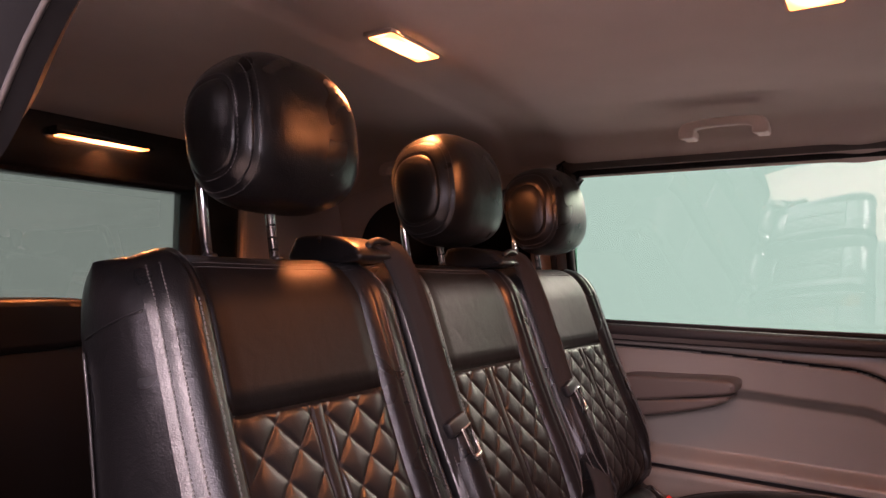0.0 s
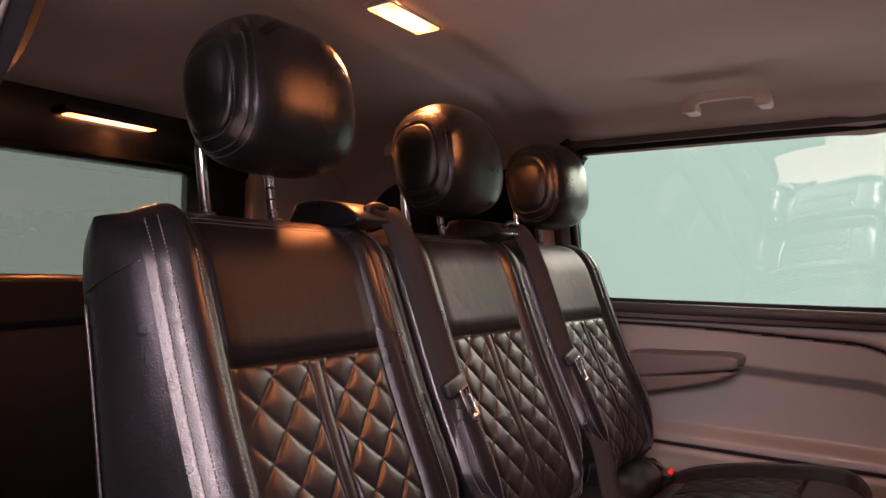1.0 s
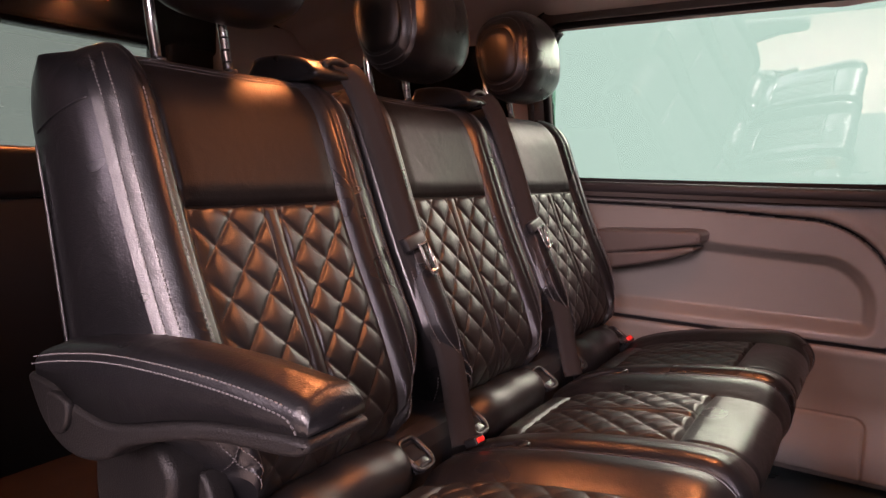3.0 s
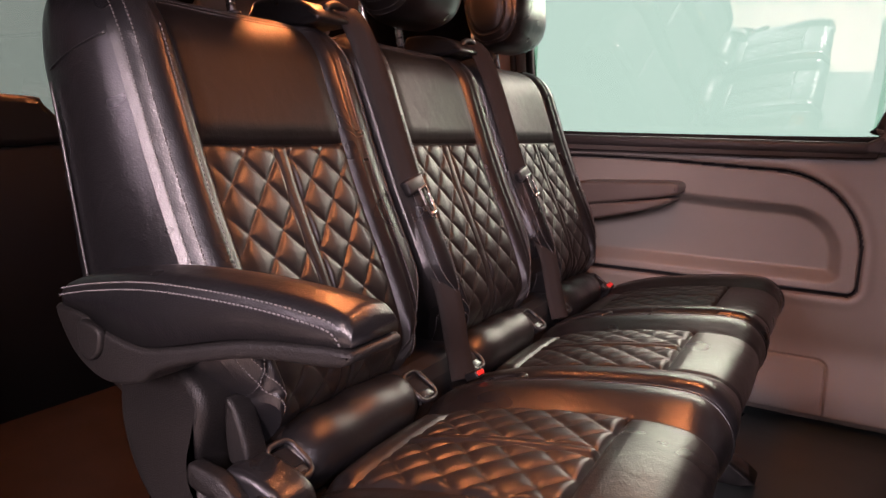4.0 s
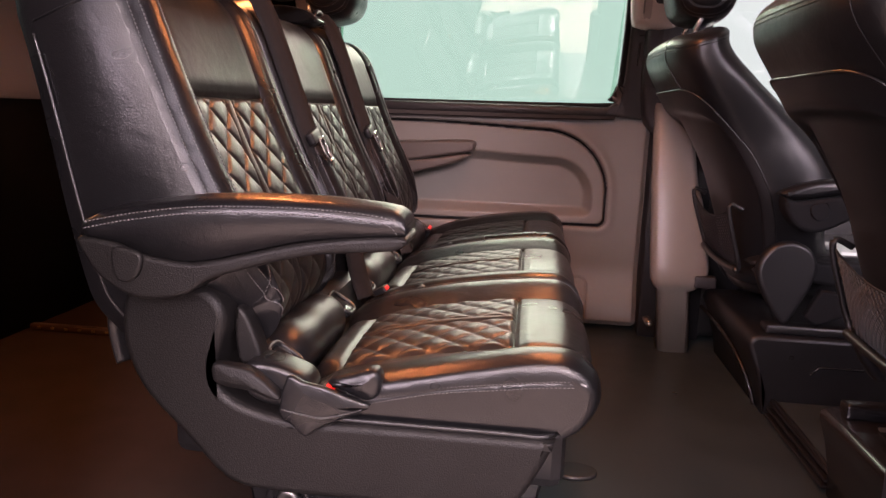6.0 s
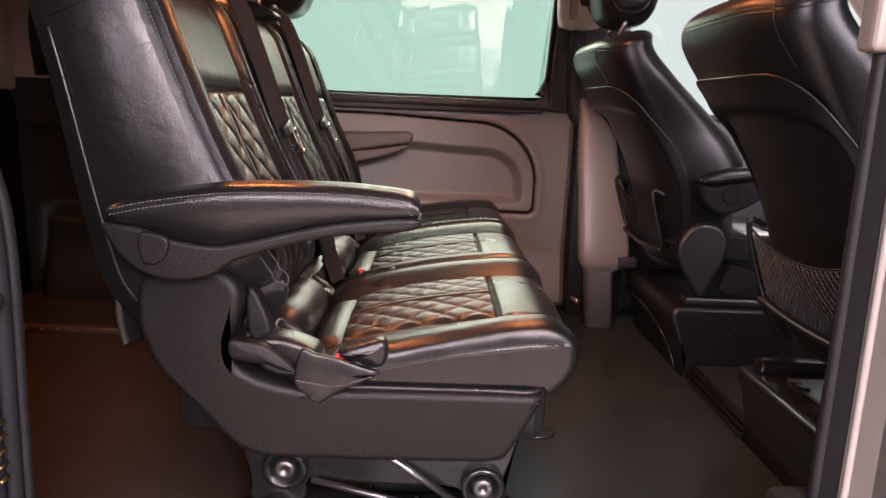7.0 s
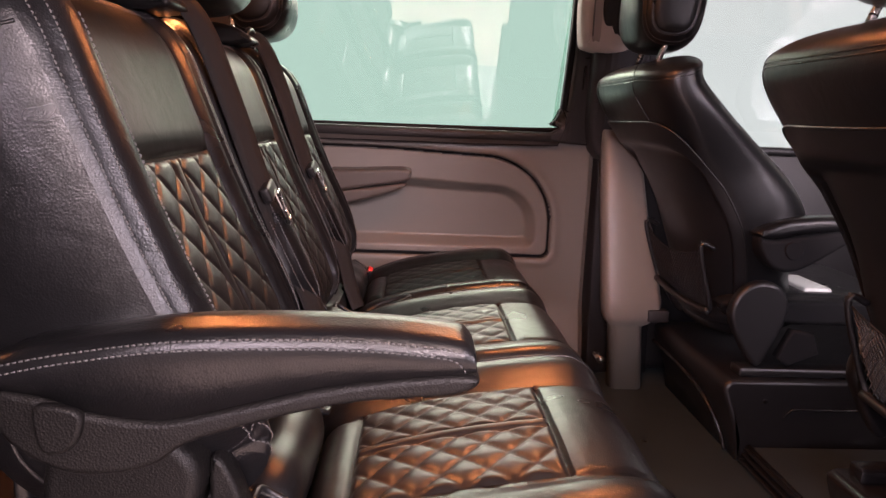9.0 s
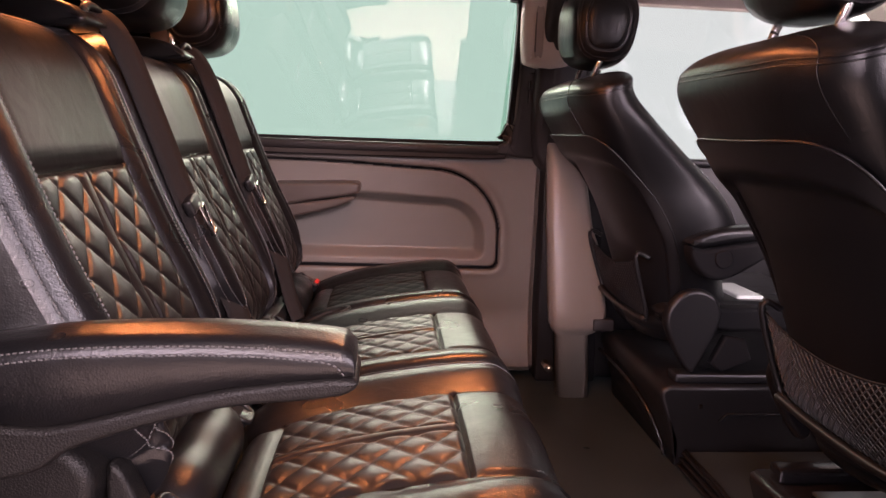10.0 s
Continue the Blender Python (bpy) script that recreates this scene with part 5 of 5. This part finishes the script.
    for k in range(-9, 34):
        for d in (1, -1):
            pts = []
            for t in np.linspace(0, 1, 9):
                u = -1 + (k + (t if d > 0 else 1 - t) * 9) / 12.5
                if -1 <= u <= 1:
                    bulge = Vector((-0.014 * math.sin(math.pi * t) * (1 - u * u), 0, 0))
                    pts.append(net_top(u).lerp(net_bot(u), t) + bulge)
            if len(pts) > 1:
                data.append(tube(pts, 0.0013, 5))
    net = part("net_pocket", join(*data), RUBBER if has_arm else NET, fs, "black elastic net pocket")
    tagged(net, kind="stuff")
    part("net_cord", tube([net_top(u) for u in np.linspace(-1, 1, 21)], 0.0022, 6), RUBBER, fs)
    part("net_frame", tube([net_bot(u) + Vector((-0.004, 0, -0.01)) for u in np.linspace(-1.05, 1.05, 21)], 0.009, 8), DARK_PLASTIC, fs)
    headrest(fs, (0.432 if has_arm else 0.466) + dx, y0, 1.166, math.radians(-4), 0.132, 0.116, 0.090, post_y=0.088, drop=0.10, lean=0.03)
    # cushion, side cover, base
    cu = part("cushion", rbox(0.62 + dxs, 1.14 + dxs, ys - 0.20, ys + 0.24, 0.36, 0.436, 0.03, 4), LEATHER, fs)
    part('cushion_side', slab([(0.60 + dxs, 0.40), (0.62 + dxs, 0.425), (0.70 + dxs, 0.43), (0.76 + dxs, 0.425), (1.12 + dxs, 0.425), (1.14 + dxs, 0.38), (0.8 + dxs, 0.36)], ys - 0.235, ys - 0.17, 0.012, 4, 3), MATT_BLACK, fs)
    part("side_cover", slab([(0.600 + dxs, 0.385), (0.606 + dxs, 0.430), (0.635 + dxs, 0.468), (0.680 + dxs, 0.482), (0.725 + dxs, 0.466), (0.748 + dxs, 0.425), (0.745 + dxs, 0.38), (0.725 + dxs, 0.325), (0.695 + dxs, 0.262), (0.670 + dxs, 0.262), (0.63 + dxs, 0.32)], ys - 0.27, ys - 0.235, 0.012, 5, 5), SHELL_BLACK, fs, "round grained recliner cover")
    part("side_cover", slab([(0.600 + dxs, 0.385), (0.606 + dxs, 0.430), (0.635 + dxs, 0.468), (0.680 + dxs, 0.482), (0.725 + dxs, 0.466), (0.748 + dxs, 0.425), (0.745 + dxs, 0.38), (0.725 + dxs, 0.325), (0.695 + dxs, 0.262), (0.670 + dxs, 0.262), (0.63 + dxs, 0.32)], ys + 0.235, ys + 0.27, 0.012, 5, 5), SHELL_BLACK, fs)
    part("height_lever", slab([(0.735 + dxs, 0.28), (0.770 + dxs, 0.355), (0.83 + dxs, 0.345), (0.85 + dxs, 0.29), (0.77 + dxs, 0.255)], ys - 0.262, ys - 0.235, 0.008, 4, 0), MATT_BLACK, fs)
    if has_arm:
        # Pale slab puts the strong light on the cushion top into colour.
        part("cushion_glare_patch", rbox(0.84 + dxs, 0.92 + dxs, ys - 0.17, ys + 0.0, 0.430, 0.446, 0.008, 3), CUSHION_GLARE, cu, "pale patch standing in for strong light on the cushion")
    if has_arm:
        ya, dxa = y0 - 0.2675, dxs
        ar = part("armrest", slab([(0.625 + dxa, 0.605), (0.64 + dxa, 0.622), (0.72 + dxa, 0.648), (0.88 + dxa, 0.655), (0.90 + dxa, 0.63), (0.76 + dxa, 0.612), (0.67 + dxa, 0.596)], ya - 0.035, ya + 0.03, 0.016, 5, 5), LEATHER_SMOOTH, fs)
        part("arm_shell", slab([(0.632 + dxa, 0.600), (0.67 + dxa, 0.594), (0.76 + dxa, 0.609), (0.89 + dxa, 0.622), (0.80 + dxa, 0.55), (0.73 + dxa, 0.515), (0.68 + dxa, 0.52), (0.645 + dxa, 0.555)], ya - 0.033, ya + 0.028, 0.012, 5, 5), MATT_BLACK, ar)
        part("arm_button", slab([(0.70 + dxa, 0.585), (0.735 + dxa, 0.592), (0.745 + dxa, 0.56), (0.72 + dxa, 0.545), (0.70 + dxa, 0.56)], ya - 0.037, ya - 0.025, 0.004, 4, 4), MATT_BLACK, ar)
    return fs


front_seat(1.815, -0.060, "black leather front seat with an armrest, far side", True, 1.815, -0.060)
front_seat(0.945, 0.0, "black leather front seat with a net pocket on its back", False, 0.91, 0.0)

# seat bases, step tray and tunnel between
far_base = thing("seat_pedestal", (0.9, 1.75, 0.0), "black boxed base under the far front seat", "pedestal")
part("box", slab([(0.592, 0.0), (0.583, 0.06), (0.560, 0.13), (0.535, 0.195), (0.540, 0.216), (0.56, 0.226), (1.25, 0.226), (1.25, 0.0)], 1.525, 2.05, 0.012, 4, 0), SHELL_BLACK, far_base)
part("side_rail", tube(curve_pts([(0.528, 2.02, 0.165), (0.535, 1.90, 0.160), (0.540, 1.76, 0.150), (0.552, 1.66, 0.118), (0.572, 1.605, 0.06), (0.586, 1.585, 0.006)], 6), 0.006, 8), BLACK_METAL, far_base)
part("bolt_hole", rbox(0.640, 0.652, 1.520, 1.526, 0.165, 0.177, 0.004), MATT_BLACK, far_base)
part("side_recess", tube([(0.70, 1.523, 0.13), (0.72, 1.523, 0.15), (1.2, 1.523, 0.15)], 0.003, 6), BLACK_METAL, far_base)
part("top_rail", rbox(0.58, 1.2, 1.545, 1.60, 0.228, 0.252, 0.006), SHELL_BLACK, far_base)
near_base = thing("seat_pedestal", (0.9, 0.75, 0.0), "black boxed base with steel runners under the near front seat", "pedestal")
part("box", slab([(0.600, 0.0), (0.594, 0.06), (0.578, 0.13), (0.561, 0.180), (0.562, 0.196), (0.578, 0.205), (1.25, 0.205), (1.25, 0.0)], 0.50, 1.13, 0.010, 5, 0), BLACK_METAL, near_base)
part("runner", rbox(0.585, 1.15, 1.06, 1.10, 0.205, 0.235, 0.005), BLACK_METAL, near_base)
part("runner", rbox(0.585, 1.15, 0.62, 0.66, 0.205, 0.235, 0.005), BLACK_METAL, near_base)
part("runner_plate", rbox(0.625, 0.80, 0.67, 1.02, 0.207, 0.214, 0.003), STEEL, near_base, "bare steel runner plate")
part("cable_clip", rbox(0.60, 0.63, 0.93, 0.97, 0.216, 0.226, 0.003), BLACK_METAL, near_base)
tray = thing("step_tray", (0.85, 1.33, 0.0), "black ribbed tray between the front seats", "tray")
part("tray_top", rbox(0.612, 1.3, 1.135, 1.515, 0.0, 0.050, 0.008, 3), CARPET, tray)
for k in range(3):
    part("rib", rbox(0.602 - 0.006 * k, 0.616, 1.135, 1.515, 0.040 - 0.016 * k, 0.048 - 0.016 * k, 0.003), DARK_PLASTIC, tray)
part("rim", tube([(0.612, 1.512, 0.050), (0.612, 1.148, 0.050), (0.622, 1.139, 0.049), (1.2, 1.139, 0.049)], 0.006, 8), DARK_PLASTIC, tray)
